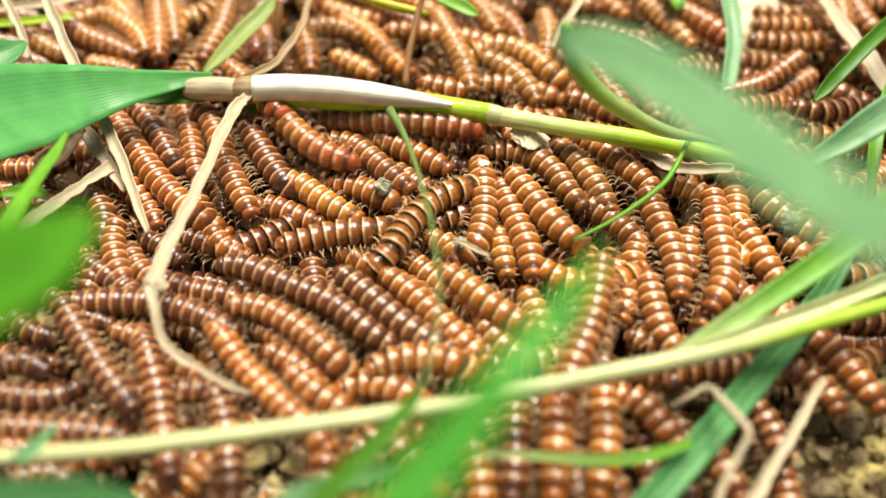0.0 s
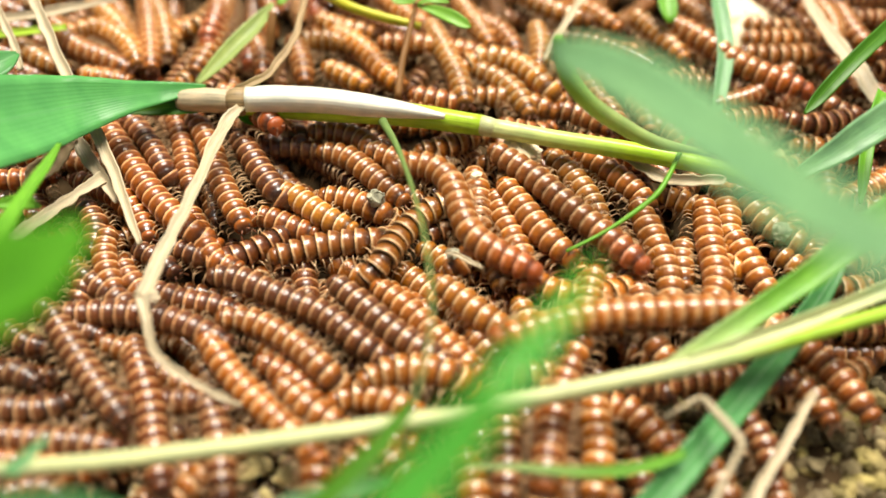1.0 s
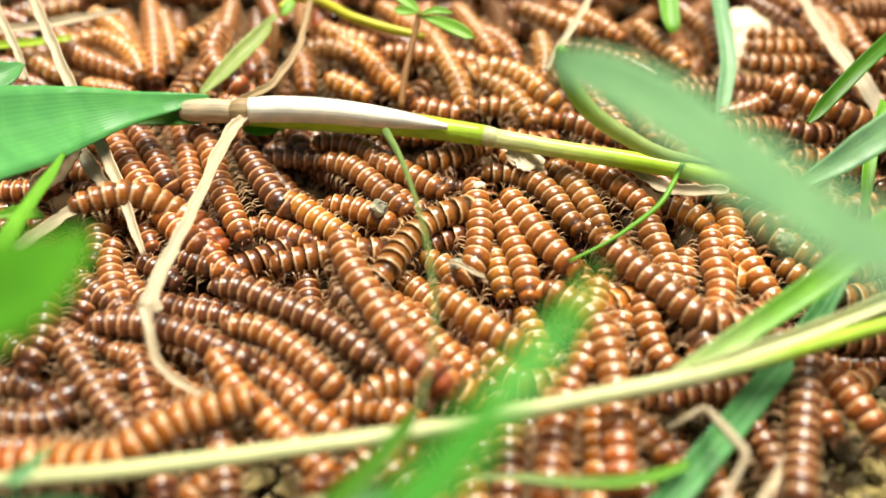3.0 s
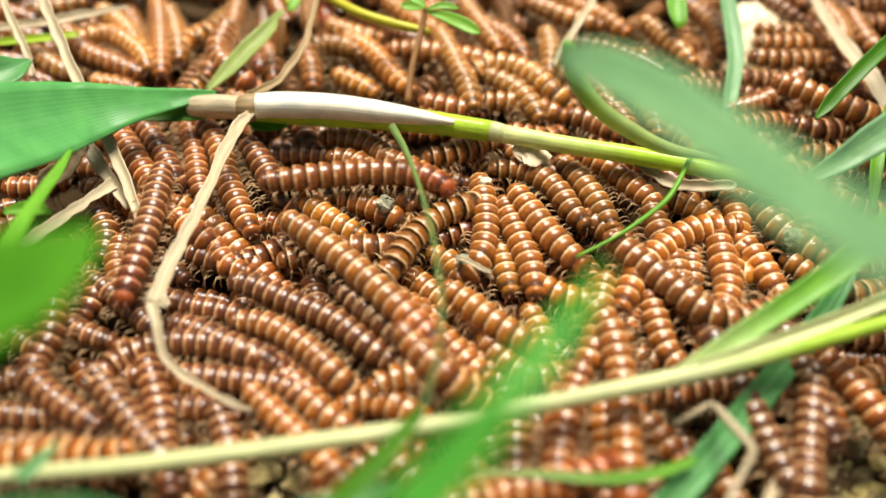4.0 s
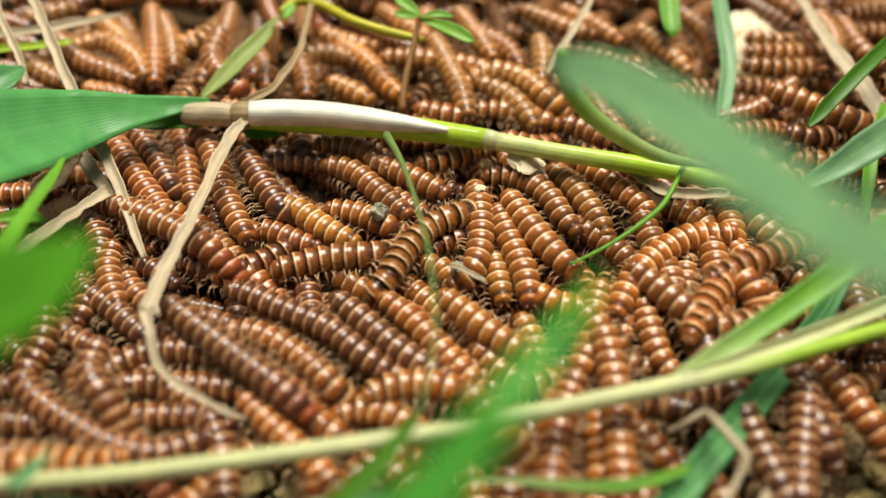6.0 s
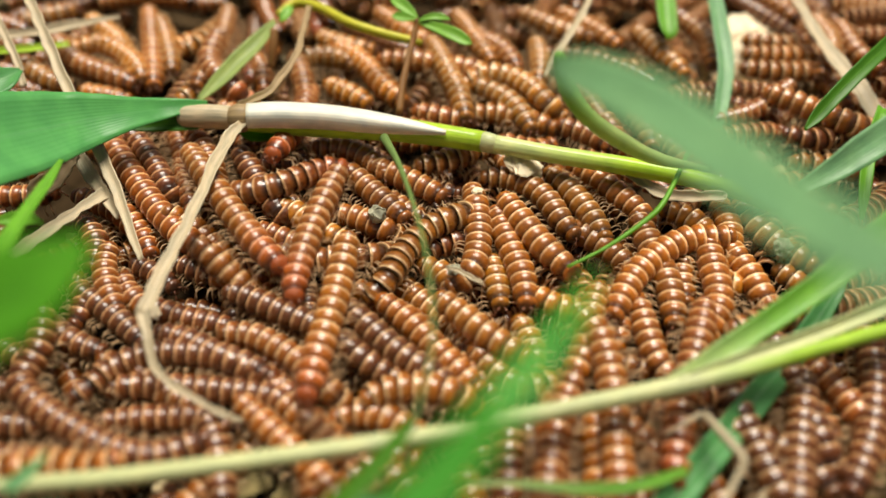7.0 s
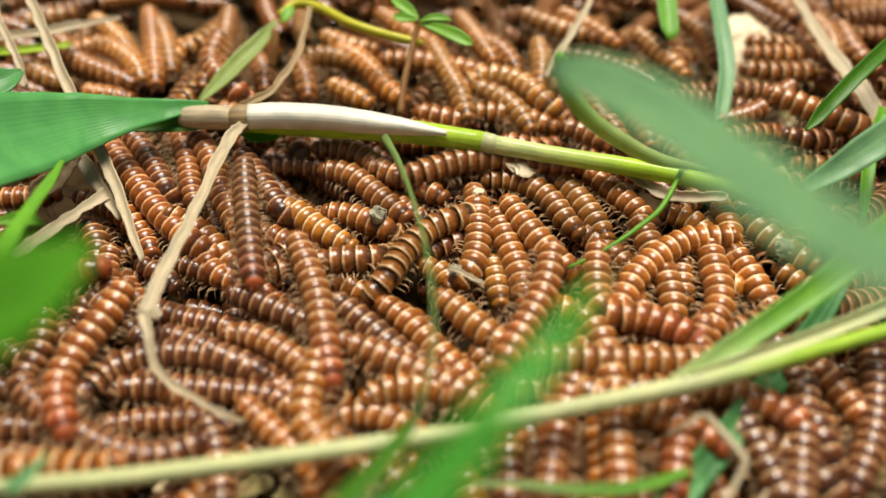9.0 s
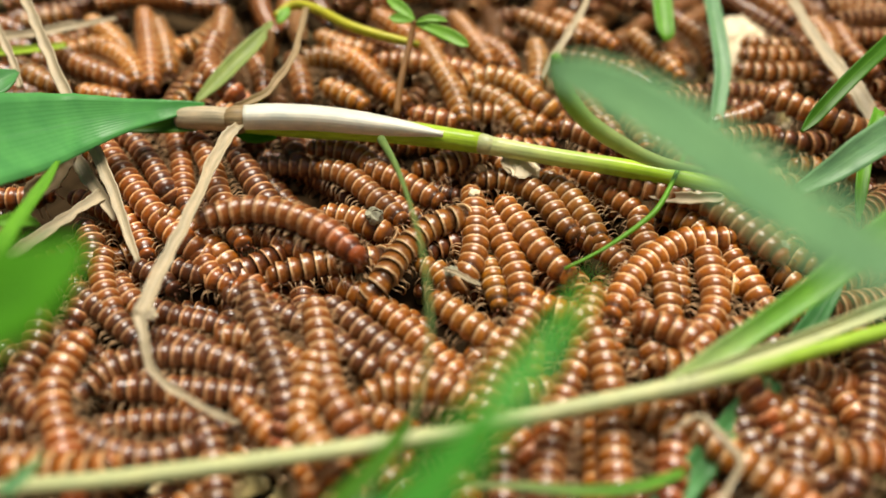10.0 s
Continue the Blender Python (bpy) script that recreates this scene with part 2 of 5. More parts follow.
def legs_mesh(phase):
    """The two pairs of thin curled legs under one ring."""
    bm = bmesh.new()
    rng = random.Random(phase)
    for x in (-0.15, 0.10):
        for s in (-1, 1):
            w = math.sin(phase * 1.6 + x * 9) * 0.13
            out = 0.72 + rng.uniform(-0.06, 0.12)
            lift = rng.uniform(-0.04, 0.06)
            limb(bm, [(x, 0.26 * s, -0.36), (x + w * 0.3, 0.46 * s, -0.30), (x + w * 0.8, out * s, -0.24 + lift), (x + w * 1.2, (out + 0.14) * s, -0.34 + lift),
                      (x + w * 1.5, (out + 0.20) * s, -0.50), (x + w * 1.5, (out + 0.17) * s, -0.68)],
                 [0.034, 0.031, 0.029, 0.026, 0.019, 0.008], 4)
    bmesh.ops.recalc_face_normals(bm, faces=bm.faces)
    return mesh_of("leg_fringe", bm, [LEG])


def cap_mesh(name, prof, mats, extra=None):
    bm = bmesh.new()
    rows = [[bm.verts.new((x, math.sin(2 * math.pi * k / 16) * r, math.cos(2 * math.pi * k / 16) * r * f + dz)) for k in range(16)] for x, r, f, dz in prof]
    bridge(bm, rows)
    bm.faces.new(rows[0])
    bm.faces.new(rows[-1])
    paint_uv(bm)
    if extra:
        extra(bm)
    bmesh.ops.recalc_face_normals(bm, faces=bm.faces)
    return mesh_of(name, bm, mats)


def face_bits(bm):
    for s in (-1, 1):
        g = bmesh.ops.create_icosphere(bm, subdivisions=1, radius=0.07, matrix=Matrix.Translation((0.16, 0.27 * s, 0.10)))
        for v in g["verts"]:
            for fc in v.link_faces:
                fc.material_index = 1


def antenna_mesh():
    bm = bmesh.new()
    limb(bm, [(0.24, 0.13, 0.08), (0.36, 0.20, 0.10), (0.47, 0.30, 0.02), (0.55, 0.36, -0.10), (0.58, 0.38, -0.18)], [0.035, 0.045, 0.045, 0.045, 0.02], 6)
    bmesh.ops.recalc_face_normals(bm, faces=bm.faces)
    return mesh_of("antenna", bm, [FEELER])


HEAD_SHAPE = [(-0.20, 0.40, 1, 0), (-0.10, 0.46, 1, 0), (0.03, 0.45, 1, -0.01), (0.14, 0.39, 1, -0.03), (0.23, 0.29, 0.95, -0.07), (0.29, 0.15, 0.9, -0.12), (0.30, 0.04, 0.9, -0.14)]
RINGS = [ring_mesh(s) for s in SHELLS]
LEGS = [legs_mesh(k) for k in range(6)]
HEADS = [cap_mesh("head", HEAD_SHAPE, [s, EYE_BLACK], face_bits) for s in (*SHELLS, RED_HEAD)]
TAILS = [cap_mesh("tail", [(0.25, 0.41, 1, 0), (0.12, 0.45, 1, 0), (-0.02, 0.43, 1, 0), (-0.14, 0.36, 1, -0.02), (-0.24, 0.23, 1, -0.04), (-0.30, 0.08, 1, -0.06)], [s]) for s in SHELLS]
ANTENNA = antenna_mesh()
MOVES = []
BODIES = []
luck = random.Random(5)


class Way:
    """A line to lie or crawl on, by its length in mm."""
    def __init__(self, points):
        self.p = spline(points, 10)
        self.s = np.concatenate([[0], np.cumsum(np.linalg.norm(np.diff(self.p, axis=0), axis=1))])
        self.length = self.s[-1]

    def at(self, s):
        if s < 0:
            return self.beyond(self.p[0], self.p[0] - self.p[1], -s)
        if s > self.length:
            return self.beyond(self.p[-1], self.p[-1] - self.p[-2], s - self.length)
        return np.array([np.interp(s, self.s, self.p[:, k]) for k in range(3)])

    def beyond(self, p, d, s):
        q = p + d / np.linalg.norm(d) * s
        return np.array([q[0], q[1], max(q[2], min(p[2], 2.4))])

    def pose_at(self, s, roll, centre):
        a, b = Vector(self.at(s - 0.9)), Vector(self.at(s + 0.9))
        x = (b - a).normalized()
        y = Vector((0, 0, 1)).cross(x).normalized()
        z = x.cross(y)
        m = Matrix((x, y, z)).transposed().to_4x4() @ Matrix.Rotation(roll, 4, "X")
        m.translation = (Vector(self.at(s)) - centre) * MM
        return m


def body(way, head_at, length, girth, rows=None, label="", tone=None, red=False):
    tone = luck.choice((0, 0, 1, 1, 1, 2, 2, 3)) if tone is None else tone
    girth *= 0.905
    step = PITCH_OF_RING * girth
    n = max(4, int(round((length - 0.8 * girth) / step)))
    roll = luck.uniform(-0.35, 0.35)
    back = 0.30 * girth
    slots = [("head", HEADS[4 if red else tone], back, 0.86)]
    for i in range(n):
        size = 0.90 if i == 0 else 0.96 if i == 1 else 0.92 if i == n - 2 else 0.84 if i == n - 1 else 1.0
        slots.append(("ring", RINGS[tone], back + step * (i + 0.85), size * (1 + luck.uniform(-0.015, 0.015))))
    slots.append(("tail", TAILS[tone], back + step * (n + 0.75), 0.80))
    half = length / 2
    warm, bright = luck.uniform(-0.08, 0.08), luck.uniform(0.82, 1.18)
    tint = (bright * (1 + warm), bright, bright * (1 - warm), 1)
    thing = new("millipede")
    thing.empty_display_size = 0.004
    tagged(thing, label, "millipede", "swarm of millipedes")
    c0 = Vector(way.at(head_at(0) - half))
    thing.location = c0 * MM
    centres = [(t, Vector(way.at(head_at(t) - half))) for t in rows or ()]
    if rows:
        MOVES.append((thing, [(t, Matrix.Translation(c * MM)) for t, c in centres]))
    for i, (name, me, off, size) in enumerate(slots):
        ob = new(name, me)
        ob.parent = thing
        blush = max(0.0, 1 - i / 5) if red else 0.0
        ob.color = (tint[0] * (1 + 0.26 * blush), tint[1] * (1 - 0.15 * blush), tint[2], 1)
        ob.matrix_basis = way.pose_at(head_at(0) - off, roll, c0) @ Matrix.Scale(girth * size * MM, 4)
        if rows:
            MOVES.append((ob, [(t, way.pose_at(head_at(t) - off, roll, c)) for t, c in centres]))
        if name == "ring":
            tagged(new("leg_fringe", LEGS[i % 6]), kind="stuff").parent = ob
        if name == "head":
            for s in (1, -1):
                a = new("antenna", ANTENNA)
                a.parent = ob
                a.scale = (1, s, 1)
    BODIES.append(np.array([way.at(head_at(0) - length * k / 11) for k in range(12)]))
    return thing


def lie(points, girth, tone=None, stir=0.3, label="brown millipede with pale rings resting among the swarm"):
    """A resting body; it stirs by some tenths of a millimetre."""
    way = Way(points)
    thing = body(way, lambda t: way.length, way.length, girth, None, label, tone)
    if stir:
        at = Vector(thing.location)
        rows = [(0.0, Matrix.Translation(at))]
        for t in (1.7, 3.3, 5.0, 6.7, 8.3, 10.0):
            off = Vector((luck.uniform(-1, 1), luck.uniform(-1, 1), 0)) * stir * MM
            rows.append((t, Matrix.Translation(at + off) @ Matrix.Rotation(luck.uniform(-0.03, 0.03), 4, "Z")))
        MOVES.append((thing, rows))


def crawl(points, heads, length, girth, tone=None, red=True, label="red-brown millipede with pale rings crawling over the others"):
    way = Way(points)
    ts, ss = [h[0] for h in heads], [h[1] for h in heads]

    def head_at(t):
        return float(np.interp(t, ts, ss))
    rows = [0.0]
    for k in range(1, 41):
        t = k * 0.25
        if abs(head_at(t) - head_at(t - 0.25)) > 0.02 or abs(head_at(t + 0.25) - head_at(t)) > 0.02 or k == 40:
            if rows[-1] < t - 0.25:
                rows.append(t - 0.25)
            rows.append(t)
    body(way, head_at, length, girth, rows, label, tone, red)


# ---- plants ----
FACING = Vector((0, -0.60, 0.80))


def plant(name, label, category):
    e = new(name)
    e.empty_display_size = 0.004
    return tagged(e, label, category)


def uv_for(bm, layer, grid_uv):
    for f in bm.faces:
        for lp in f.loops:
            lp[layer].uv = grid_uv[lp.vert]


def strip(name, rows, mat, parent, label="", fold=0.3, rib=None):
    """A leaf blade or flat straw along rows of x, y, z, width in mm, folded along its middle."""
    p = spline(rows, 7)
    rng = random.Random(len(bpy.data.objects))
    if mat in (STRAW, STRAW2, DRYBROWN):
        for i in range(len(p)):
            k = Vector((i * 0.35, rows[0][0], 0.5))
            p[i, :3] += np.array(noise.noise_vector(k)) * 0.22
            p[i, 3] *= 0.70 + 0.26 * noise.noise(k * 1.7)
    bm = bmesh.new()
    layer = bm.loops.layers.uv.new("uv")
    grid, at, run = [], {}, 0.0
    cols = 9
    for i in range(len(p)):
        c = Vector(p[i, :3])
        d = (Vector(p[min(i + 1, len(p) - 1), :3]) - Vector(p[max(i - 1, 0), :3])).normalized()
        side = d.cross(FACING).normalized()
        up = side.cross(d)
        if i:
            run += (c - Vector(p[i - 1, :3])).length
        w = max(p[i, 3], 0.05)
        wave = rng.uniform(-0.02, 0.02)
        row = []
        for k in range(cols):
            u = k / (cols - 1)
            q = u * 2 - 1
            rise = fold * (abs(q) ** 1.8 - 0.5) * w * 0.5 + wave * w * (q * q)
            v = bm.verts.new((c + side * (q * w * 0.5) + up * rise) * MM)
            at[v] = (u, run * 0.1)
            row.append(v)
        grid.append(row)
    bridge(bm, grid, False)
    uv_for(bm, layer, at)
    ob = part(name, bm, mat, parent, label)
    s = ob.modifiers.new("thickness", "SOLIDIFY")
    s.thickness, s.offset = 0.00018, 0
    if rib:
        lift = FACING * (-fold * 0.22)
        tube("midrib", [(x + lift.x * w, y + lift.y * w, z + lift.z * w, 0.04 * w + 0.12) for x, y, z, w in rows], rib, ob, "paler raised midrib")
    return ob


def tube(name, rows, mat, parent, label=""):
    """A round stem along rows of x, y, z, width in mm."""
    p = spline(rows, 6)
    bm = bmesh.new()
    layer = bm.loops.layers.uv.new("uv")
    grid, at, run = [], {}, 0.0
    for i in range(len(p)):
        c = Vector(p[i, :3])
        d = (Vector(p[min(i + 1, len(p) - 1), :3]) - Vector(p[max(i - 1, 0), :3])).normalized()
        side = d.cross(FACING).normalized()
        up = side.cross(d)
        if i:
            run += (c - Vector(p[i - 1, :3])).length
        row = []
        for k in range(14):
            a = 2 * math.pi * k / 14
            r = p[i, 3] * 0.5 * (1 + 0.035 * math.cos(3 * a + i * 0.05))
            v = bm.verts.new((c + side * math.cos(a) * r + up * math.sin(a) * r) * MM)
            at[v] = (abs(k / 7 - 1), run * 0.1)
            row.append(v)
        grid.append(row)
    bridge(bm, grid)
    for end in (grid[0], grid[-1]):
        bm.faces.new(end)
    uv_for(bm, layer, at)
    bmesh.ops.recalc_face_normals(bm, faces=bm.faces)
    return part(name, bm, mat, parent, label)


# ---- the ground: one sheet, fine under the swarm and coarse towards the horizon ----
def steps():
    v = list(np.arange(-0.13, 0.1301, 0.0016))
    far = [0.15, 0.19, 0.26, 0.4, 0.7, 1.3, 3, 8, 25, 90, 300]
    return np.array([-x for x in reversed(far)] + v + far)


def ground_height(x, y):
    near = max(0.0, 1 - math.hypot(x, y) / 0.35)
    h = noise.fractal(Vector((x * 90, y * 90, 1.0)), 0.8, 2.1, 5) * 0.0011
    h += noise.noise(Vector((x * 22, y * 22, 7.0))) * 0.0018
    return (h - 0.0006) * near


def ground():
    xs = steps()
    nx = len(xs)
    verts = [(x, y + 0.015, ground_height(x, y)) for y in xs for x in xs]
    faces = [(j * nx + i, j * nx + i + 1, (j + 1) * nx + i + 1, (j + 1) * nx + i) for j in range(nx - 1) for i in range(nx - 1)]
    me = bpy.data.meshes.new("ground")
    me.from_pydata(verts, [], faces)
    me.materials.append(SOIL)
    for p in me.polygons:
        p.use_smooth = True
    tagged(new("ground", me), "grey-brown crumbly bare soil under the swarm", "ground", kind="structure")


ground()

# ---- the resting and the crawling animals: way in mm, head last ----
# Tones follow place: 2 paints shade in the front corners, 3 light behind.
lie([(-55.2, 31.3, 7.0), (-49.7, 23.2, 7.0), (-42.4, 13.3, 7.0), (-36.1, 6.9, 7.0), (-30.7, 4.3, 5.0)], 4.20, 0)
lie([(-54.6, 34.0, 6.5), (-49.6, 30.5, 6.5), (-45.7, 25.1, 6.5), (-41.8, 18.6, 6.5), (-39.9, 17.4, 4.0)], 3.80, 2)
lie([(-42.6, 33.4, 7.0), (-39.0, 29.9, 7.0), (-36.0, 24.5, 7.0), (-33.7, 18.1, 7.0), (-31.1, 12.7, 7.0), (-27.7, 6.4, 7.0)], 4.00, 0)
lie([(-44.3, 35.3, 6.0), (-41.2, 26.9, 6.0), (-38.9, 19.1, 6.0), (-37.2, 14.2, 6.0)], 3.60, 0)
lie([(-32.4, 27.9, 7.0), (-29.4, 22.6, 7.0), (-26.1, 16.9, 7.0), (-23.0, 12.7, 7.0), (-21.2, 13.4, 5.0)], 4.20, 2)
lie([(-26.5, 15.4, 7.0), (-21.8, 13.5, 7.0), (-16.7, 9.2, 7.0), (-11.5, 5.8, 7.0)], 4.00, 3)
lie([(-24.2, 1.3, 7.0), (-19.9, 2.6, 7.0), (-15.1, 3.9, 7.0), (-7.7, 4.7, 7.0), (-5.5, 8.5, 4.0)], 4.10, 0)
lie([(-10.3, -2.4, 6.0), (-7.5, -0.4, 8.0), (-5.2, 4.4, 8.0), (-1.2, 9.4, 8.0), (3.9, 12.1, 8.0), (6.7, 15.8, 5.0)], 4.10, 1)
lie([(5.4, 20.4, 6.0), (5.9, 15.2, 7.5), (6.2, 10.4, 7.5), (5.8, 4.8, 7.5), (4.3, 0.5, 7.5), (0.9, -1.4, 6.0)], 4.10, 1)
lie([(-19.2, 23.5, 7.0), (-14.2, 22.2, 7.0), (-9.1, 16.9, 7.0), (-4.2, 11.5, 7.0)], 4.00, 1)
lie([(-18.1, 14.7, 6.5), (-12.4, 13.2, 6.5), (-7.1, 10.0, 6.5), (-4.2, 9.6, 4.0)], 3.90, 1)
lie([(-20.6, 28.3, 7.0), (-15.5, 28.0, 7.0), (-11.2, 25.6, 7.0), (-7.6, 20.9, 7.0)], 4.00, 1)
lie([(-3.5, 22.9, 7.5), (1.4, 24.2, 7.5), (7.7, 27.3, 7.5), (9.7, 28.7, 7.5)], 4.10, 1)
lie([(-12.1, 24.5, 7.0), (-6.6, 21.7, 7.0), (-2.1, 18.8, 7.0), (1.8, 15.9, 7.0)], 4.00, 1)
lie([(7.2, 20.9, 7.0), (12.5, 20.6, 7.0), (16.7, 16.9, 7.0), (19.2, 11.5, 7.0), (21.4, 8.0, 7.0)], 4.00, 1)
lie([(17.4, 23.2, 7.0), (20.6, 18.8, 7.0), (23.4, 12.7, 7.0), (25.1, 6.9, 7.0)], 4.00, 3)
lie([(10.3, 14.3, 9.0), (13.3, 8.5, 9.0), (16.3, 3.5, 9.0), (20.2, -1.3, 9.0)], 4.30, 1)
lie([(8.4, 14.0, 7.5), (10.3, 7.0, 7.5), (12.1, 0.5, 7.5), (12.6, -5.6, 7.5)], 4.10, 1)
lie([(20.9, 25.2, 7.0), (26.2, 20.0, 7.0), (30.7, 14.2, 7.0), (32.7, 10.3, 7.0)], 4.00, 1)
lie([(30.5, 13.3, 7.0), (31.6, 6.4, 7.0), (32.9, -1.1, 7.0), (32.3, -9.1, 7.0)], 4.20, 1)
lie([(46.0, 15.7, 7.0), (49.2, 8.6, 7.0), (52.4, 4.7, 7.0), (55.3, 2.0, 7.0)], 4.20, 1)
lie([(43.2, 6.4, 7.0), (44.9, 0.9, 7.0), (46.2, -4.2, 7.0), (47.8, -7.2, 7.0)], 4.10, 1)
lie([(43.5, 17.4, 6.5), (44.0, 11.4, 6.5), (43.2, 5.7, 6.5), (44.4, 1.4, 6.5)], 4.00, 3)
lie([(33.5, 14.9, 6.5), (38.2, 12.6, 6.5), (41.6, 7.9, 6.5)], 4.00, 3)
lie([(18.6, 12.4, 6.0), (23.3, 9.0, 6.0), (27.0, 5.0, 6.0), (29.7, 0.7, 6.0)], 3.80, 1)
lie([(8.0, 5.6, 6.0), (8.6, 0.7, 6.0), (9.2, -4.4, 6.0)], 3.90, 3)
lie([(24.6, -1.4, 6.0), (25.5, -6.4, 6.0), (24.0, -12.1, 6.0)], 3.90, 1)
lie([(-7.4, 17.9, 6.0), (-3.8, 14.2, 6.0), (-0.3, 11.9, 6.0)], 3.90, 0)
lie([(-37.6, 4.4, 5.5), (-31.5, 2.2, 5.5), (-26.0, 4.4, 5.5), (-20.7, 8.8, 5.5)], 3.80, 2)
lie([(-29.3, 10.0, 5.5), (-26.0, 10.6, 5.5), (-21.5, 8.3, 5.5), (-17.1, 6.6, 5.5)], 3.80, 0)
lie([(-37.2, 11.9, 6.0), (-34.5, 6.1, 6.0), (-31.4, 1.8, 6.0), (-27.0, -0.3, 6.0)], 3.80, 0)
lie([(40.5, 6.1, 6.0), (41.1, 0.7, 6.0), (38.1, -6.4, 6.0), (34.1, -13.0, 6.0)], 4.00, 1)
lie([(36.8, 6.1, 6.0), (35.2, 1.8, 6.0), (34.9, -4.4, 6.0)], 4.00, 1)
lie([(56.2, -0.3, 6.0), (60.9, 1.8, 6.0), (64.3, 2.9, 6.0), (69.0, 3.9, 6.0)], 4.00, 1)
lie([(49.7, 2.9, 6.0), (53.5, -1.4, 6.0), (57.0, -3.4, 6.0), (62.1, -2.4, 6.0)], 4.00, 3)
lie([(-2.0, 4.4, 5.5), (1.3, 2.2, 5.5), (2.9, -3.0, 5.5)], 3.90, 3)
lie([(-29.1, -10.2, 8.5), (-24.1, -10.9, 8.5), (-18.0, -14.8, 8.5), (-13.2, -19.6, 8.5), (-10.1, -21.0, 6.0)], 3.73, 0)
lie([(-14.0, -4.5, 8.0), (-9.5, -8.9, 8.0), (-4.8, -13.5, 8.0), (0.4, -17.5, 8.0), (4.0, -21.4, 8.0)], 4.10, 2)
lie([(-7.8, -4.4, 7.5), (-3.4, -8.5, 7.5), (1.2, -14.1, 7.5), (6.2, -19.4, 7.5)], 4.00, 1)
lie([(-0.7, -3.4, 8.5), (3.5, -7.5, 8.5), (7.2, -11.1, 8.5), (12.3, -14.8, 8.5)], 4.20, 3)
lie([(-10.2, -21.6, 9.0), (-6.7, -19.5, 9.0), (-1.7, -19.0, 9.0), (2.6, -20.3, 9.0), (5.5, -21.6, 7.0)], 4.20, 1)
lie([(-13.2, -22.4, 7.0), (-8.9, -21.6, 7.0), (-4.6, -23.2, 7.0), (-0.3, -26.4, 7.0)], 4.20, 1)
lie([(-40.7, -3.8, 6.5), (-35.5, -6.0, 6.5), (-29.9, -7.3, 6.5), (-26.2, -8.5, 6.5)], 3.64, 2)
lie([(-28.7, -23.0, 8.0), (-26.6, -27.8, 8.0), (-25.3, -33.0, 8.0), (-24.1, -38.7, 8.0)], 3.82, 2)
lie([(-44.1, -12.9, 6.5), (-39.2, -14.8, 6.5), (-34.0, -18.7, 6.5), (-28.9, -20.8, 6.5)], 3.64, 0)
lie([(-26.2, -11.7, 6.0), (-21.4, -14.0, 6.0), (-16.6, -17.5, 6.0), (-13.3, -21.8, 6.0)], 3.64, 1)
lie([(-19.5, -19.9, 7.0), (-15.2, -23.6, 7.0), (-10.0, -26.8, 7.0)], 4.20, 1)
lie([(-15.4, -28.3, 7.5), (-14.0, -32.8, 7.5), (-14.5, -38.4, 7.5)], 4.30, 0)
lie([(-5.7, -30.3, 7.0), (-3.0, -33.3, 7.0), (0.4, -38.2, 7.0)], 4.30, 1)
lie([(-23.3, -16.1, 6.5), (-17.8, -19.6, 6.5), (-13.7, -24.6, 6.5)], 3.82, 0)
lie([(-9.8, -30.3, 7.0), (-6.5, -28.0, 7.0), (-1.7, -28.8, 7.0)], 4.30, 0)
lie([(5.0, -11.6, 6.5), (8.6, -16.1, 6.5), (12.2, -17.8, 6.5), (17.5, -16.1, 6.5)], 4.00, 1)
lie([(-11.1, -10.3, 6.0), (-7.0, -14.9, 6.0), (-3.2, -18.4, 6.0)], 4.00, 0)
lie([(11.1, -5.8, 6.5), (12.7, -10.6, 6.5), (13.1, -16.1, 6.5)], 4.00, 3)
lie([(9.1, -22.7, 7.5), (8.8, -28.3, 7.5), (8.4, -33.5, 7.5), (7.8, -38.4, 7.5)], 4.00, 2)
lie([(15.1, -19.3, 6.0), (14.1, -25.7, 8.5), (13.5, -31.1, 8.5), (12.5, -38.9, 8.5)], 4.30, 1)
lie([(20.6, -20.2, 7.5), (19.9, -25.1, 7.5), (19.6, -30.6, 7.5), (17.6, -38.4, 7.5)], 4.20, 1)
lie([(18.3, -22.9, 6.5), (23.3, -23.3, 6.5), (26.4, -26.2, 6.5), (29.1, -30.8, 6.5)], 3.99, 0)
lie([(24.9, -20.6, 7.5), (30.7, -20.2, 7.5), (37.4, -19.5, 7.5), (45.9, -20.2, 7.5)], 3.99, 2)
lie([(39.1, -24.6, 6.5), (40.6, -28.5, 6.5), (40.9, -33.0, 6.5)], 3.80, 2)
lie([(45.1, -18.7, 6.5), (48.1, -21.3, 6.5), (49.6, -26.2, 6.5)], 3.80, 0)
lie([(31.6, -29.0, 6.0), (33.6, -32.8, 6.0), (35.3, -37.8, 6.0)], 3.99, 0)
lie([(3.8, -30.8, 6.5), (4.4, -34.5, 6.5), (4.9, -40.0, 6.5)], 4.20, 1)
lie([(23.9, -13.0, 6.0), (28.2, -14.9, 6.0), (34.0, -15.8, 6.0)], 3.80, 0)
lie([(22.5, -1.4, 8.5), (20.8, -7.3, 8.5), (19.5, -13.0, 8.5), (16.7, -19.1, 8.5)], 4.10, 1)
lie([(28.3, -4.6, 7.5), (28.6, -10.4, 7.5), (29.4, -15.0, 7.5), (31.7, -18.5, 7.5)], 3.89, 0)
lie([(28.5, 3.9, 6.0), (27.0, -1.4, 6.0), (28.0, -5.4, 6.0)], 4.00, 1)
lie([(43.9, -8.3, 6.0), (48.9, -10.3, 6.0), (52.7, -13.0, 6.0)], 3.80, 2)
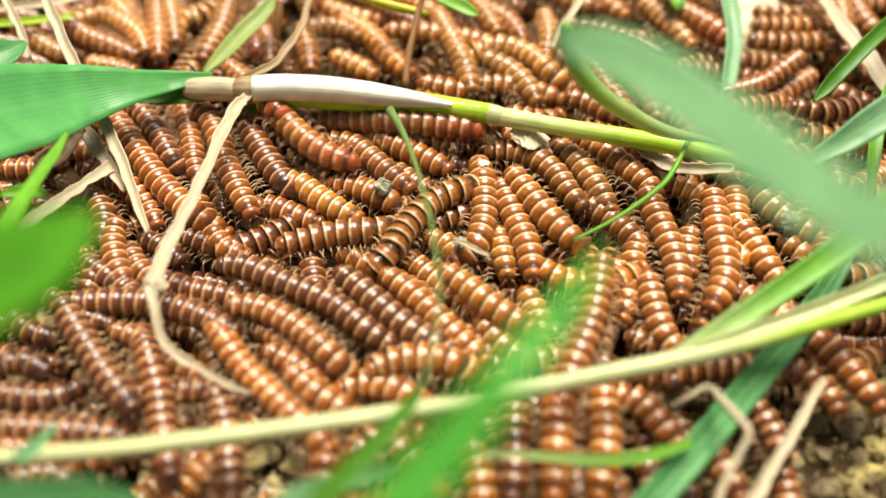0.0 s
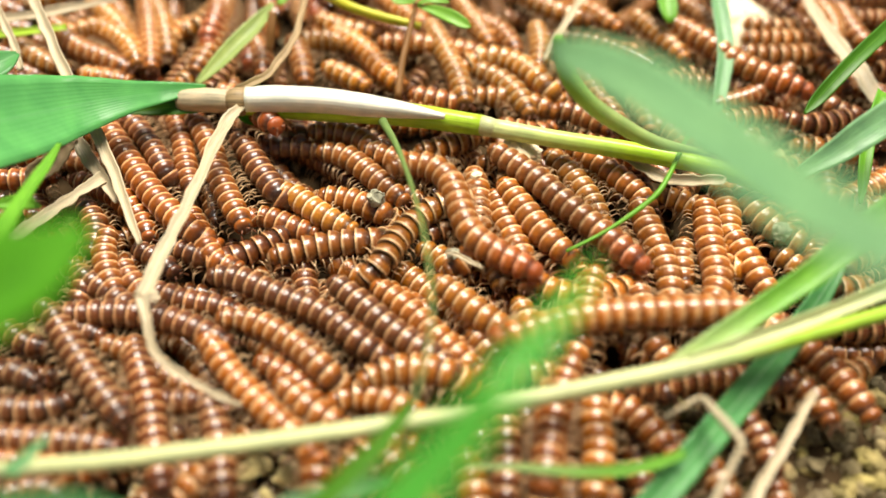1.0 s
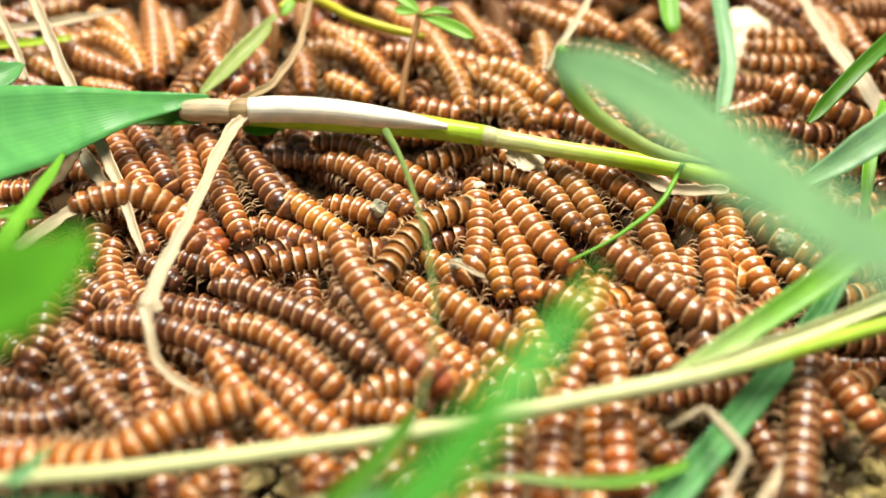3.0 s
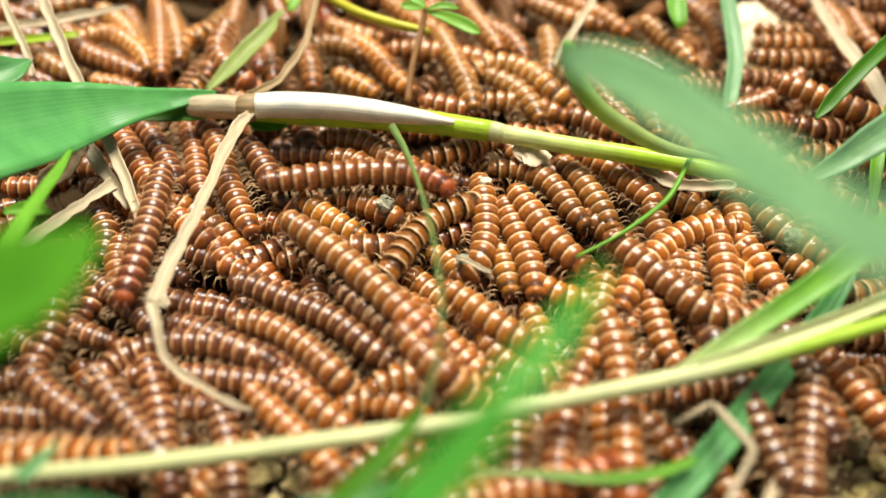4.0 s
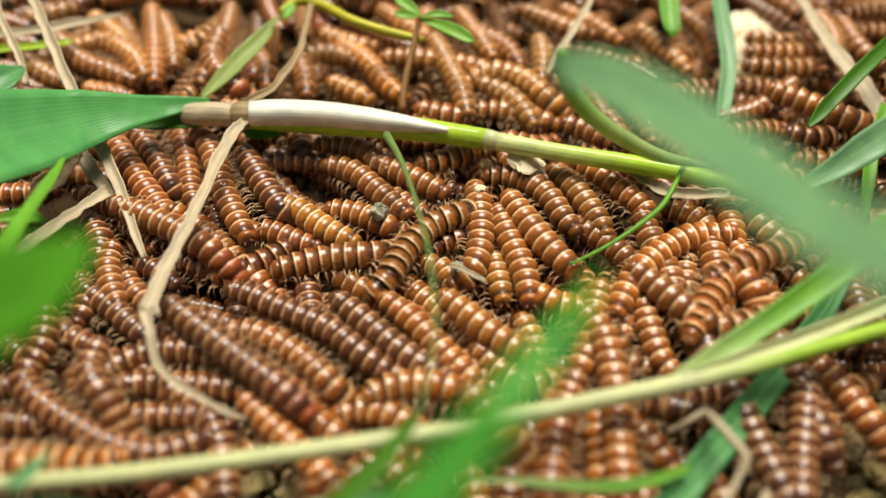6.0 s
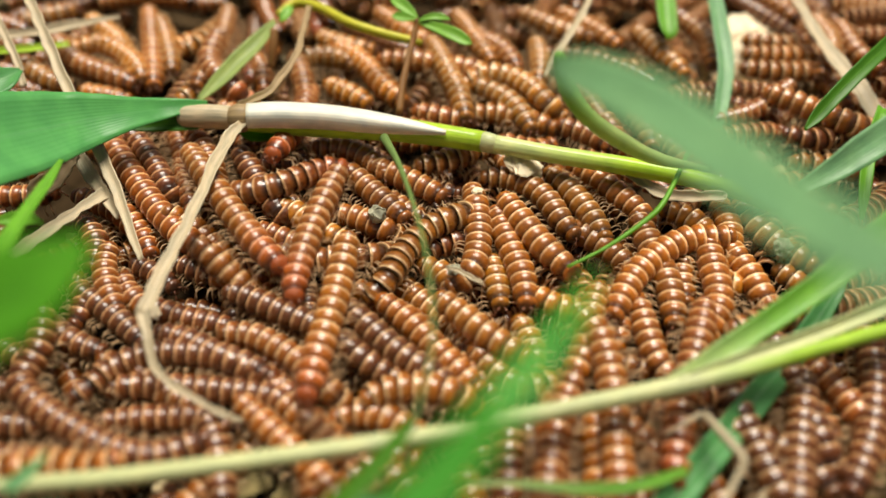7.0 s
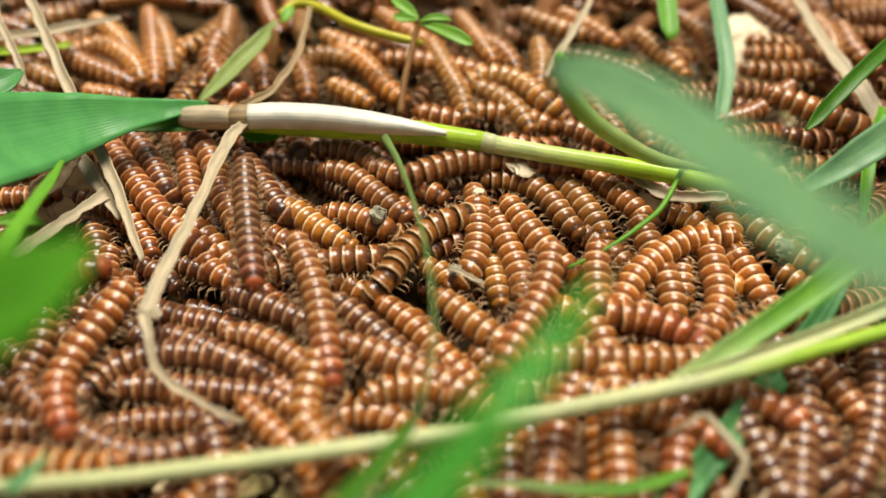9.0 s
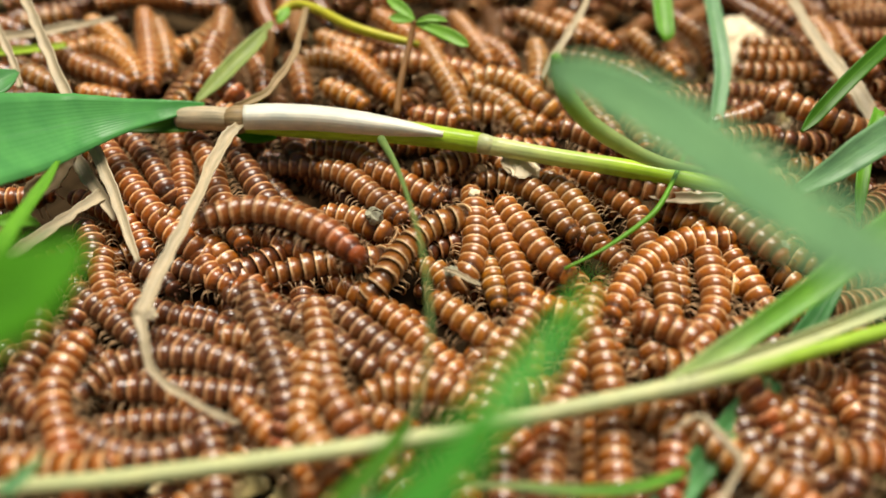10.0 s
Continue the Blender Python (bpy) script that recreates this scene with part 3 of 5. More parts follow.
lie([(34.8, -15.8, 6.0), (41.1, -14.0, 6.0), (46.2, -14.9, 6.0)], 3.80, 2)
lie([(-72.5, 60.9, 6.0), (-65.1, 52.3, 6.0), (-58.5, 48.3, 6.0), (-52.8, 45.1, 6.0)], 4.20, 1)
lie([(-53.1, 66.3, 6.0), (-49.8, 57.4, 6.0), (-47.3, 48.3, 6.0)], 4.20, 3)
lie([(-66.5, 66.3, 6.0), (-59.5, 59.2, 6.0), (-55.4, 52.3, 6.0), (-51.7, 46.7, 6.0)], 4.20, 3)
lie([(-34.0, 55.7, 6.0), (-31.2, 49.9, 6.0), (-29.8, 42.8, 6.0)], 4.20, 1)
lie([(-26.0, 54.0, 6.0), (-23.9, 47.5, 6.0), (-22.7, 40.5, 6.0)], 4.20, 1)
lie([(-19.0, 56.7, 6.5), (-13.6, 51.7, 6.5), (-9.3, 45.2, 6.5), (-4.7, 39.1, 6.5)], 4.20, 3)
lie([(-20.3, 46.7, 6.0), (-15.6, 43.5, 6.0), (-11.0, 39.7, 6.0)], 4.20, 3)
lie([(-1.4, 57.7, 7.0), (1.1, 50.2, 7.0), (3.5, 42.3, 7.0), (5.1, 34.1, 7.0)], 4.20, 3)
lie([(6.5, 45.2, 6.5), (10.8, 42.1, 6.5), (14.0, 37.6, 6.5), (16.0, 31.9, 6.5)], 4.20, 3)
lie([(3.6, 45.6, 5.0), (8.6, 47.4, 7.0), (14.4, 45.4, 7.0), (19.3, 38.5, 7.0), (21.8, 37.2, 5.0)], 4.20, 3)
lie([(18.4, 59.2, 6.0), (18.9, 52.3, 6.0), (17.9, 44.3, 6.0)], 4.20, 3)
lie([(-22.5, 60.9, 6.0), (-17.0, 57.4, 6.0), (-10.7, 55.7, 6.0)], 4.20, 3)
lie([(6.9, 60.9, 6.0), (12.0, 55.7, 6.0), (14.7, 49.1, 6.0)], 4.20, 1)
lie([(23.6, 47.5, 6.0), (26.9, 41.2, 6.0), (28.1, 35.3, 6.0)], 4.20, 1)
lie([(33.3, 38.2, 6.0), (35.0, 33.9, 6.0), (35.1, 28.3, 6.0)], 4.20, 1)
lie([(37.0, 31.0, 6.0), (39.8, 28.3, 6.0), (41.1, 23.0, 6.0)], 4.20, 1)
lie([(54.2, 50.7, 6.0), (61.0, 49.4, 6.0), (71.2, 49.9, 6.0)], 4.20, 1)
lie([(36.7, 62.7, 6.0), (40.9, 55.7, 6.0), (44.6, 47.5, 6.0)], 4.20, 3)
lie([(57.8, 32.4, 6.0), (63.1, 31.0, 6.0), (71.4, 33.9, 6.0)], 4.20, 2)
lie([(23.2, 33.9, 6.0), (25.9, 32.4, 6.0), (29.2, 29.0, 6.0)], 4.20, 0)
lie([(76.4, 64.5, 6.0), (77.0, 55.7, 6.0), (80.0, 49.1, 6.0)], 4.20, 1)
lie([(58.2, 59.2, 6.0), (64.0, 57.4, 6.0), (69.7, 59.2, 6.0)], 4.20, 1)
lie([(-11.8, 35.3, 6.0), (-7.9, 33.9, 6.0), (-2.3, 34.6, 6.0)], 4.20, 2)
lie([(-46.9, 55.7, 6.0), (-43.3, 59.2, 6.0), (-40.2, 66.3, 6.0)], 4.20, 3)
lie([(-74.8, 52.3, 6.0), (-69.3, 47.5, 6.0), (-63.5, 44.3, 6.0)], 4.20, 3)
lie([(-44.2, 41.2, 6.0), (-41.1, 45.9, 6.0), (-39.1, 52.3, 6.0)], 4.20, 3)
lie([(-79.4, 64.5, 6.0), (-74.6, 66.3, 6.0), (-68.6, 68.2, 6.0)], 4.20, 3)
lie([(-11.3, 68.2, 6.0), (-4.6, 60.9, 6.0), (1.7, 55.7, 6.0)], 4.20, 3)
lie([(15.8, 68.2, 6.0), (22.9, 62.7, 6.0), (29.9, 59.2, 6.0)], 4.20, 3)
lie([(46.9, 66.3, 6.0), (50.8, 59.2, 6.0), (50.2, 50.7, 6.0)], 4.20, 1)
lie([(-27.3, 38.2, 6.0), (-23.9, 32.4, 6.0), (-21.8, 25.6, 6.0)], 4.20, 2)
lie([(10.8, 31.0, 6.0), (16.3, 29.0, 6.0), (20.2, 31.0, 6.0)], 4.20, 1)
lie([(58.0, 25.6, 6.0), (64.9, 24.3, 6.0), (69.5, 21.7, 6.0)], 4.20, 3)
lie([(60.3, 14.2, 6.0), (63.9, 11.9, 6.0), (68.7, 10.7, 6.0)], 4.20, 1)
lie([(-67.6, 18.4, 5.5), (-63.2, 18.4, 5.5), (-59.1, 19.6, 5.5)], 4.00, 0)
lie([(-61.9, 2.2, 5.5), (-57.5, 1.1, 5.5), (-53.1, 3.3, 5.5)], 3.64, 2)
lie([(-53.2, 12.4, 6.0), (-50.2, 7.3, 6.0), (-49.7, 1.8, 6.0)], 4.00, 2)
lie([(-51.5, 0.7, 6.0), (-49.3, -3.4, 6.0), (-50.0, -8.3, 6.0)], 3.64, 2)
lie([(-44.3, 4.4, 5.5), (-40.5, 2.2, 5.5), (-36.7, -1.0, 5.5)], 3.64, 2)
lie([(-45.5, 2.2, 5.5), (-42.9, -2.0, 5.5), (-38.1, -6.0, 5.5)], 3.64, 0)
lie([(-59.0, -9.9, 5.5), (-55.1, -12.7, 5.5), (-51.0, -13.6, 5.5)], 3.64, 2)
lie([(-51.4, -34.2, 6.0), (-46.9, -33.5, 6.0), (-42.3, -35.7, 6.0)], 3.82, 2)
lie([(-55.5, -29.8, 6.0), (-49.8, -30.5, 6.0), (-43.4, -31.3, 6.0), (-37.6, -29.8, 6.0)], 3.82, 0)
lie([(-58.9, -22.4, 7.0), (-52.1, -23.6, 7.0), (-48.0, -23.2, 7.0), (-45.5, -21.6, 7.0)], 3.82, 2)
lie([(-58.4, -19.5, 7.0), (-54.5, -18.2, 7.0), (-49.8, -20.3, 7.0)], 3.82, 2)
lie([(-55.8, -27.6, 7.0), (-47.3, -28.2, 7.0), (-42.4, -28.6, 7.0), (-37.7, -29.4, 7.0)], 3.82, 2)
lie([(-47.9, 6.9, 7.0), (-47.5, 2.0, 7.0), (-45.6, -2.7, 7.0), (-43.2, -6.7, 7.0)], 3.64, 0)
lie([(-42.3, -22.6, 6.0), (-34.9, -22.0, 6.0), (-29.1, -22.2, 6.0), (-25.3, -23.9, 6.0)], 3.64, 2)
lie([(-50.9, -0.9, 6.5), (-44.6, -5.6, 6.5), (-38.4, -11.1, 6.5)], 3.64, 2)
lie([(13.2, -2.2, 7.0), (17.7, -5.2, 7.0), (23.2, -5.2, 7.0), (29.1, -2.2, 7.0)], 4.00, 3)
lie([(41.1, 0.7, 6.0), (44.1, -0.3, 6.0), (47.6, 0.7, 6.0)], 4.00, 3)
lie([(-54.9, -6.8, 6.5), (-48.5, -10.6, 6.5), (-43.5, -12.5, 6.5)], 3.64, 2)
lie([(71.9, 64.9, 7.0), (72.6, 56.0, 7.0), (67.9, 46.2, 7.0)], 4.20, 3)
lie([(-2.3, 38.2, 6.0), (1.5, 36.8, 6.0), (6.3, 36.0, 6.0)], 4.20, 0)
lie([(-37.2, 39.7, 6.0), (-32.9, 36.8, 6.0), (-29.3, 31.0, 6.0)], 4.20, 1)
lie([(-56.0, 70.1, 6.0), (-52.6, 57.4, 6.0), (-49.5, 44.3, 6.0)], 4.10, 1)
lie([(-67.2, 55.0, 6.5), (-61.4, 56.7, 6.5), (-55.1, 51.7, 6.5), (-51.6, 45.2, 6.5)], 4.10, 3)
lie([(-49.5, 53.0, 5.5), (-46.4, 58.1, 5.5), (-41.7, 61.6, 5.5)], 4.10, 3)
lie([(-39.8, 68.6, 7.0), (-39.7, 54.3, 7.0), (-41.8, 42.3, 7.0)], 4.10, 1)
lie([(-27.0, 49.1, 6.0), (-23.0, 54.0, 6.0), (-17.3, 53.2, 6.0), (-14.5, 49.9, 6.0)], 4.10, 3)
lie([(-9.6, 52.5, 6.5), (-2.4, 51.7, 6.5), (6.6, 49.1, 6.5), (11.5, 45.2, 6.5)], 4.10, 1)
lie([(3.4, 68.2, 6.0), (6.9, 60.0, 6.0), (10.3, 51.5, 6.0)], 4.10, 3)
lie([(23.4, 68.2, 6.0), (29.3, 62.7, 6.0), (34.3, 56.6, 6.0)], 4.10, 3)
lie([(56.2, 54.9, 6.0), (65.3, 54.3, 6.0), (72.4, 56.0, 6.0)], 4.10, 1)
lie([(66.1, 53.0, 5.5), (70.4, 46.5, 5.5), (71.4, 39.6, 5.5)], 4.10, 1)
lie([(26.7, 39.7, 6.0), (29.1, 35.3, 6.0), (30.2, 29.0, 6.0)], 4.10, 0)
lie([(5.4, 39.1, 5.5), (13.1, 38.1, 5.5), (21.0, 34.2, 5.5)], 4.10, 1)
lie([(-62.5, 44.3, 6.0), (-58.2, 42.8, 6.0), (-52.0, 41.2, 6.0)], 4.10, 3)
lie([(75.6, 41.2, 6.0), (76.1, 33.9, 6.0), (72.6, 25.6, 6.0)], 4.10, 0)
lie([(65.4, 39.7, 6.0), (67.8, 34.6, 6.0), (72.9, 32.4, 6.0)], 4.10, 0)
crawl([(-27.4, 27.9, 10.0), (-19.4, 18.5, 10.0), (-11.6, 15.1, 10.0), (-3.1, 17.5, 10.0), (2.0, 13.9, 10.0), (5.5, 2.6, 10.0), (14.6, -4.6, 10.0), (20.7, -10.5, 10.0), (22.0, -19.0, 10.0), (21.4, -27.5, 10.0), (21.0, -34.9, 10.0), (20.1, -43.6, 10.0)], [(0, 20.3), (0.5, 37.2), (1, 60.0), (1.5, 77.2), (2, 88.2), (2.5, 90.6), (3.8, 99.6), (10, 98.9)], 34, 4.20, 1)
crawl([(-28.0, 27.6, 6.0), (-19.6, 27.9, 7.0), (-7.5, 24.5, 10.0), (5.8, 22.3, 10.0), (13.1, 16.3, 10.0), (20.4, 7.3, 10.0), (29.4, -3.6, 10.0), (36.5, -10.8, 10.0), (45.9, -8.7, 10.0), (57.2, -4.4, 7.0), (71.7, 0.8, 3.0)], [(0, 35.8), (0.5, 56.0), (1, 70.2), (1.5, 81.1), (2, 90.1), (2.5, 92.0), (5.7, 93.0), (7, 114.5)], 32, 4.20, 0)
crawl([(74.3, -1.1, 7.0), (59.6, -6.8, 11.5), (48.1, -10.6, 11.5), (37.6, -11.3, 11.5), (20.5, -12.4, 11.5), (7.8, -16.0, 11.5), (-5.1, -21.2, 11.5), (-16.3, -20.8, 11.5), (-23.0, -23.3, 11.5), (-32.0, -26.8, 11.5), (-38.3, -31.4, 11.5), (-45.4, -31.6, 11.5), (-54.2, -32.7, 11.5), (-68.4, -29.7, 3.0)], [(0, 11.2), (0.5, 40.3), (1, 70.6), (1.5, 101.8), (1.8, 114.3), (2, 119.9), (2.5, 126.4), (3, 135.5), (3.8, 152.3)], 34, 4.30, 1)
crawl([(-33.7, 40.0, 3.0), (-26.0, 25.8, 11.0), (-18.3, 18.1, 11.0), (-13.5, 1.7, 11.0), (-9.1, -7.4, 11.0), (-4.4, -15.2, 11.0), (0.6, -20.8, 11.0), (6.3, -23.2, 7.0), (12.2, -25.8, 3.0)], [(1.5, 21.1), (2, 40.8), (2.5, 65.5), (3, 74.3), (3.8, 87.5), (5.2, 128.0)], 31, 4.30, 0)
crawl([(-45.6, 27.5, 3.0), (-33.8, 16.9, 7.0), (-22.5, 6.0, 11.0), (-13.0, -2.4, 11.0), (-0.2, -16.5, 11.0), (5.8, -24.6, 11.0), (11.9, -30.8, 7.0), (18.0, -36.2, 3.0)], [(3, 1.4), (3.8, 58.3), (4, 64.3), (4.5, 74.4), (5, 82.4), (5.7, 93.1), (6.9, 132.0)], 32, 4.30, 1)
crawl([(-60.4, 13.5, 3.0), (-46.9, 15.4, 6.0), (-27.2, 13.8, 11.0), (-11.7, 15.9, 11.0), (-2.1, 14.4, 11.0), (5.3, 6.4, 11.0), (11.7, -1.3, 11.0), (20.1, -6.5, 11.0), (27.6, -7.4, 11.0), (36.1, -3.9, 11.0), (49.2, 2.3, 11.0), (62.4, 11.1, 8.0), (80.6, 26.1, 3.0)], [(3, 1.1), (3.8, 57.6), (4, 64.3), (4.5, 80.9), (5, 99.1), (5.5, 122.2), (6, 138.4), (6.8, 162.6)], 30, 4.20, 0)
crawl([(-48.2, 51.3, 3.0), (-44.6, 28.8, 8.0), (-42.4, 8.3, 11.0), (-42.9, -9.3, 11.0), (-43.9, -18.0, 11.0), (-40.6, -22.9, 11.0), (-36.3, -28.5, 7.0), (-31.3, -34.0, 3.0)], [(3, 0.0), (3.8, 53.7), (4, 61.8), (4.5, 70.0), (5, 77.2), (5.7, 85.5), (6.8, 118.0)], 28, 3.92, 2)
crawl([(-85.6, 25.3, 3.0), (-69.2, 13.4, 11.0), (-58.1, 9.6, 11.0), (-46.9, 4.1, 11.0), (-36.4, -7.4, 11.0), (-26.0, -16.1, 11.0), (-18.2, -22.4, 11.0), (-11.2, -28.0, 7.0), (-4.2, -33.5, 3.0)], [(4, 9.7), (4.5, 31.7), (5, 55.2), (5.5, 75.3), (6, 89.5), (6.8, 105.0), (7.4, 138.0)], 28, 3.92, 2)
crawl([(-87.8, 27.5, 3.0), (-68.3, 19.8, 9.0), (-57.8, 16.7, 9.0), (-44.5, 10.8, 9.0), (-34.2, 4.6, 9.0), (-27.6, -0.3, 6.0), (-21.1, -4.1, 3.0)], [(4.5, 11.6), (5, 32.8), (5.5, 59.4), (6, 68.3), (6.8, 76.4), (7.6, 108.0)], 27, 4.20, 0)
crawl([(-49.4, 44.6, 3.0), (-36.8, 20.5, 10.5), (-28.0, 7.4, 10.5), (-21.5, -0.4, 10.5), (-13.1, -4.9, 10.5), (-5.3, -10.1, 10.5), (3.6, -13.6, 10.5), (13.0, -15.4, 10.5), (30.1, -16.2, 10.5), (41.7, -16.2, 10.5), (52.8, -18.0, 8.0), (62.6, -22.4, 7.0)], [(6, 0.0), (6.8, 47.9), (7, 55.0), (7.5, 73.2), (8, 91.3), (8.5, 109.5), (9, 123.0), (9.5, 134.5), (10, 139.9)], 32, 4.20, 1)
crawl([(-5.7, 64.8, 3.0), (-8.3, 48.7, 6.0), (-12.2, 30.9, 9.5), (-15.8, 17.8, 9.5), (-18.6, 6.1, 9.5), (-19.4, -5.4, 9.5), (-14.7, -10.8, 9.5), (-7.4, -14.6, 9.5), (3.5, -20.7, 9.5), (10.1, -26.2, 8.0), (15.2, -33.3, 7.0)], [(6, 1.4), (6.8, 60.8), (7, 73.1), (7.5, 88.0), (8, 101.3), (8.5, 107.1), (10, 116.5)], 28, 4.09, 0)
crawl([(-5.5, 52.7, 3.0), (-10.1, 23.0, 7.0), (-12.2, 8.5, 10.5), (-13.7, -5.2, 10.5), (-16.2, -22.7, 10.5), (-14.3, -27.5, 10.5), (-10.6, -32.6, 10.5), (-7.6, -35.4, 3.0)], [(6, 0.0), (6.8, 70.2), (7, 76.8), (7.5, 82.8), (8, 89.9), (8.5, 96.6)], 29, 4.20, 1)
crawl([(-23.2, 65.2, 3.0), (-22.3, 38.8, 8.0), (-21.6, 19.5, 10.5), (-20.9, 7.5, 10.5), (-16.5, -5.1, 10.5), (-13.1, -19.7, 10.5), (-9.9, -25.8, 10.5), (-6.1, -31.1, 7.0)], [(7.2, 0.0), (8, 35.9), (8.5, 63.8), (9, 87.6), (9.5, 93.7), (10, 99.9)], 28, 4.09, 0)
crawl([(-34.7, 61.4, 3.0), (-31.6, 35.7, 8.0), (-29.7, 19.4, 10.5), (-25.2, -3.1, 10.5), (-21.7, -12.7, 10.5), (-18.1, -23.0, 10.5), (-20.1, -31.5, 8.0), (-21.3, -39.7, 10.5)], [(8, 16.1), (8.5, 41.5), (9, 67.3), (9.5, 87.1), (10, 92.6)], 27, 3.73, 2)
crawl([(-39.9, 20.1, 3.0), (-25.8, 16.1, 9.5), (-15.9, 20.8, 9.5), (-6.4, 18.7, 9.5), (6.6, 23.0, 9.5), (23.2, 21.1, 9.5), (32.7, 16.7, 9.5), (41.4, 13.1, 9.5), (50.1, 1.6, 9.5), (55.7, -8.0, 9.5)], [(5.8, 0.0), (7, 29.6), (7.5, 33.7), (8, 41.2), (8.5, 52.2), (9, 67.7), (9.5, 87.7), (10, 102.1)], 31, 4.09, 0)
crawl([(45.9, 30.2, 3.0), (33.4, 20.6, 7.0), (24.4, 8.8, 10.5), (21.7, -7.0, 10.5), (28.1, -9.4, 10.5), (34.2, -13.1, 10.5), (39.5, -20.5, 10.5), (44.0, -27.1, 7.0)], [(6.8, 0.0), (8, 26.7), (8.5, 48.5), (9, 63.0), (9.5, 71.5), (10, 80.2)], 27, 4.20, 0)
crawl([(36.4, 35.9, 3.0), (27.0, 20.9, 8.0), (17.7, 7.0, 10.0), (14.3, -4.7, 10.0), (7.5, -18.1, 10.0), (4.8, -27.4, 10.0), (3.3, -34.8, 10.0)], [(6.8, 0.0), (8, 18.4), (8.5, 36.4), (9, 62.5), (9.5, 67.0), (10, 72.9)], 25, 4.20, 0)
crawl([(15.6, -15.7, 3.0), (25.3, -19.9, 9.5), (34.6, -19.9, 9.5), (43.0, -23.2, 9.5), (46.8, -28.7, 9.5), (53.3, -29.4, 9.5), (60.6, -31.7, 9.5)], [(7.5, 0.0), (8.5, 22.6), (9, 35.7), (9.5, 44.4), (10, 50.1)], 28, 4.19, 1)
crawl([(10.1, -12.0, 3.0), (19.8, -21.0, 10.0), (28.4, -24.3, 10.0), (35.6, -29.7, 10.0), (42.1, -35.5, 10.0), (46.8, -41.6, 10.0)], [(7.5, 0.0), (8.5, 24.4), (9, 32.6), (9.5, 42.1), (10, 47.9)], 30, 4.29, 1)
crawl([(-62.7, 3.1, 3.0), (-48.8, -0.6, 10.0), (-41.6, 2.5, 10.0), (-35.3, 8.8, 10.0), (-26.6, 11.6, 10.0), (-17.1, 8.2, 10.0), (-9.4, 1.1, 10.0)], [(8.5, 4.2), (9, 19.7), (9.5, 39.3), (10, 62.2)], 28, 4.20, 0)
crawl([(-82.9, 7.7, 3.0), (-66.5, 3.2, 10.5), (-60.3, 6.5, 10.5), (-53.2, 10.5, 10.5), (-45.4, 12.8, 10.5), (-37.4, 10.9, 7.0), (-29.1, 3.7, 5.0), (-20.3, -4.1, 3.0)], [(1.5, 6.7), (2, 23.2), (2.5, 43.1), (3, 59.7), (3.8, 73.6)], 27, 4.20, 1)
crawl([(-10.0, -37.1, 3.0), (-0.5, -37.8, 10.5), (7.2, -35.7, 10.5), (13.8, -34.3, 10.5), (21.4, -31.0, 10.5), (27.7, -25.9, 10.5), (30.3, -18.5, 10.5), (34.0, -10.4, 10.5), (40.0, -2.8, 10.5), (43.0, -6.6, 10.5), (43.6, -13.4, 7.0), (44.3, -19.6, 3.0)], [(2.7, 13.6), (3.5, 22.0), (4, 34.6), (4.5, 52.1), (5, 74.9), (5.5, 80.4), (6.2, 89.9), (7.4, 128.0)], 31, 4.19, 0)
crawl([(46.1, 16.9, 3.0), (39.1, 0.9, 8.0), (35.1, -10.2, 9.5), (30.4, -22.5, 9.5), (27.1, -33.9, 9.5), (23.8, -40.1, 9.5)], [(5.7, 1.5), (6.8, 52.5), (7, 55.1), (7.5, 56.6), (10, 58.9)], 30, 4.19, 0)
crawl([(34.1, 1.1, 3.0), (35.2, -13.0, 8.5), (36.9, -19.1, 8.5), (39.0, -28.8, 8.5), (41.1, -36.8, 8.5), (46.7, -42.0, 3.0)], [(2.5, 6.8), (3.8, 39.2), (5.7, 39.9), (6.8, 49.3)], 34, 4.08, 2, False)
crawl([(46.1, -1.0, 3.0), (44.9, -13.0, 8.5), (46.1, -20.0, 8.5), (47.0, -29.6, 8.5), (50.3, -34.3, 3.0)], [(2.7, 10.4), (3.8, 30.1), (5.7, 30.1), (6.8, 37.5)], 28, 3.99, 2, False)
crawl([(59.3, 9.7, 3.0), (51.4, -6.0, 9.0), (47.4, -17.1, 9.0), (43.1, -30.0, 9.0), (41.0, -37.2, 9.0), (40.9, -42.7, 3.0)], [(1, 19.7), (1.5, 31.5), (2, 50.5), (2.5, 51.0), (3.8, 59.8)], 30, 4.08, 2, False)
crawl([(42.6, -7.4, 6.0), (48.2, -14.1, 7.5), (51.9, -19.4, 7.5), (54.6, -26.3, 7.5), (60.0, -32.8, 3.0)], [(0, 22.9), (2.5, 22.2), (3.8, 30.8)], 26, 3.99, 0, False)
crawl([(23.9, -17.5, 3.0), (30.3, -22.3, 8.0), (37.5, -25.2, 8.0), (43.6, -28.7, 8.0), (46.9, -34.3, 8.0), (51.3, -38.7, 3.0)], [(5.7, 9.5), (6.8, 30.9), (8.5, 31.5), (9.2, 39.0)], 27, 4.08, 2, False)
crawl([(60.3, 7.4, 3.0), (57.3, -7.5, 8.5), (56.7, -15.8, 8.5), (53.5, -25.1, 8.5), (47.9, -34.5, 8.5)], [(5.5, 10.1), (6.8, 45.4), (10, 45.4)], 27, 4.08, 2, False)
crawl([(56.2, -1.3, 3.0), (50.9, -10.2, 7.0), (47.4, -16.6, 7.0), (44.0, -24.2, 7.0)], [(5.5, 9.6), (6.8, 26.8)], 22, 3.99, 2, False)
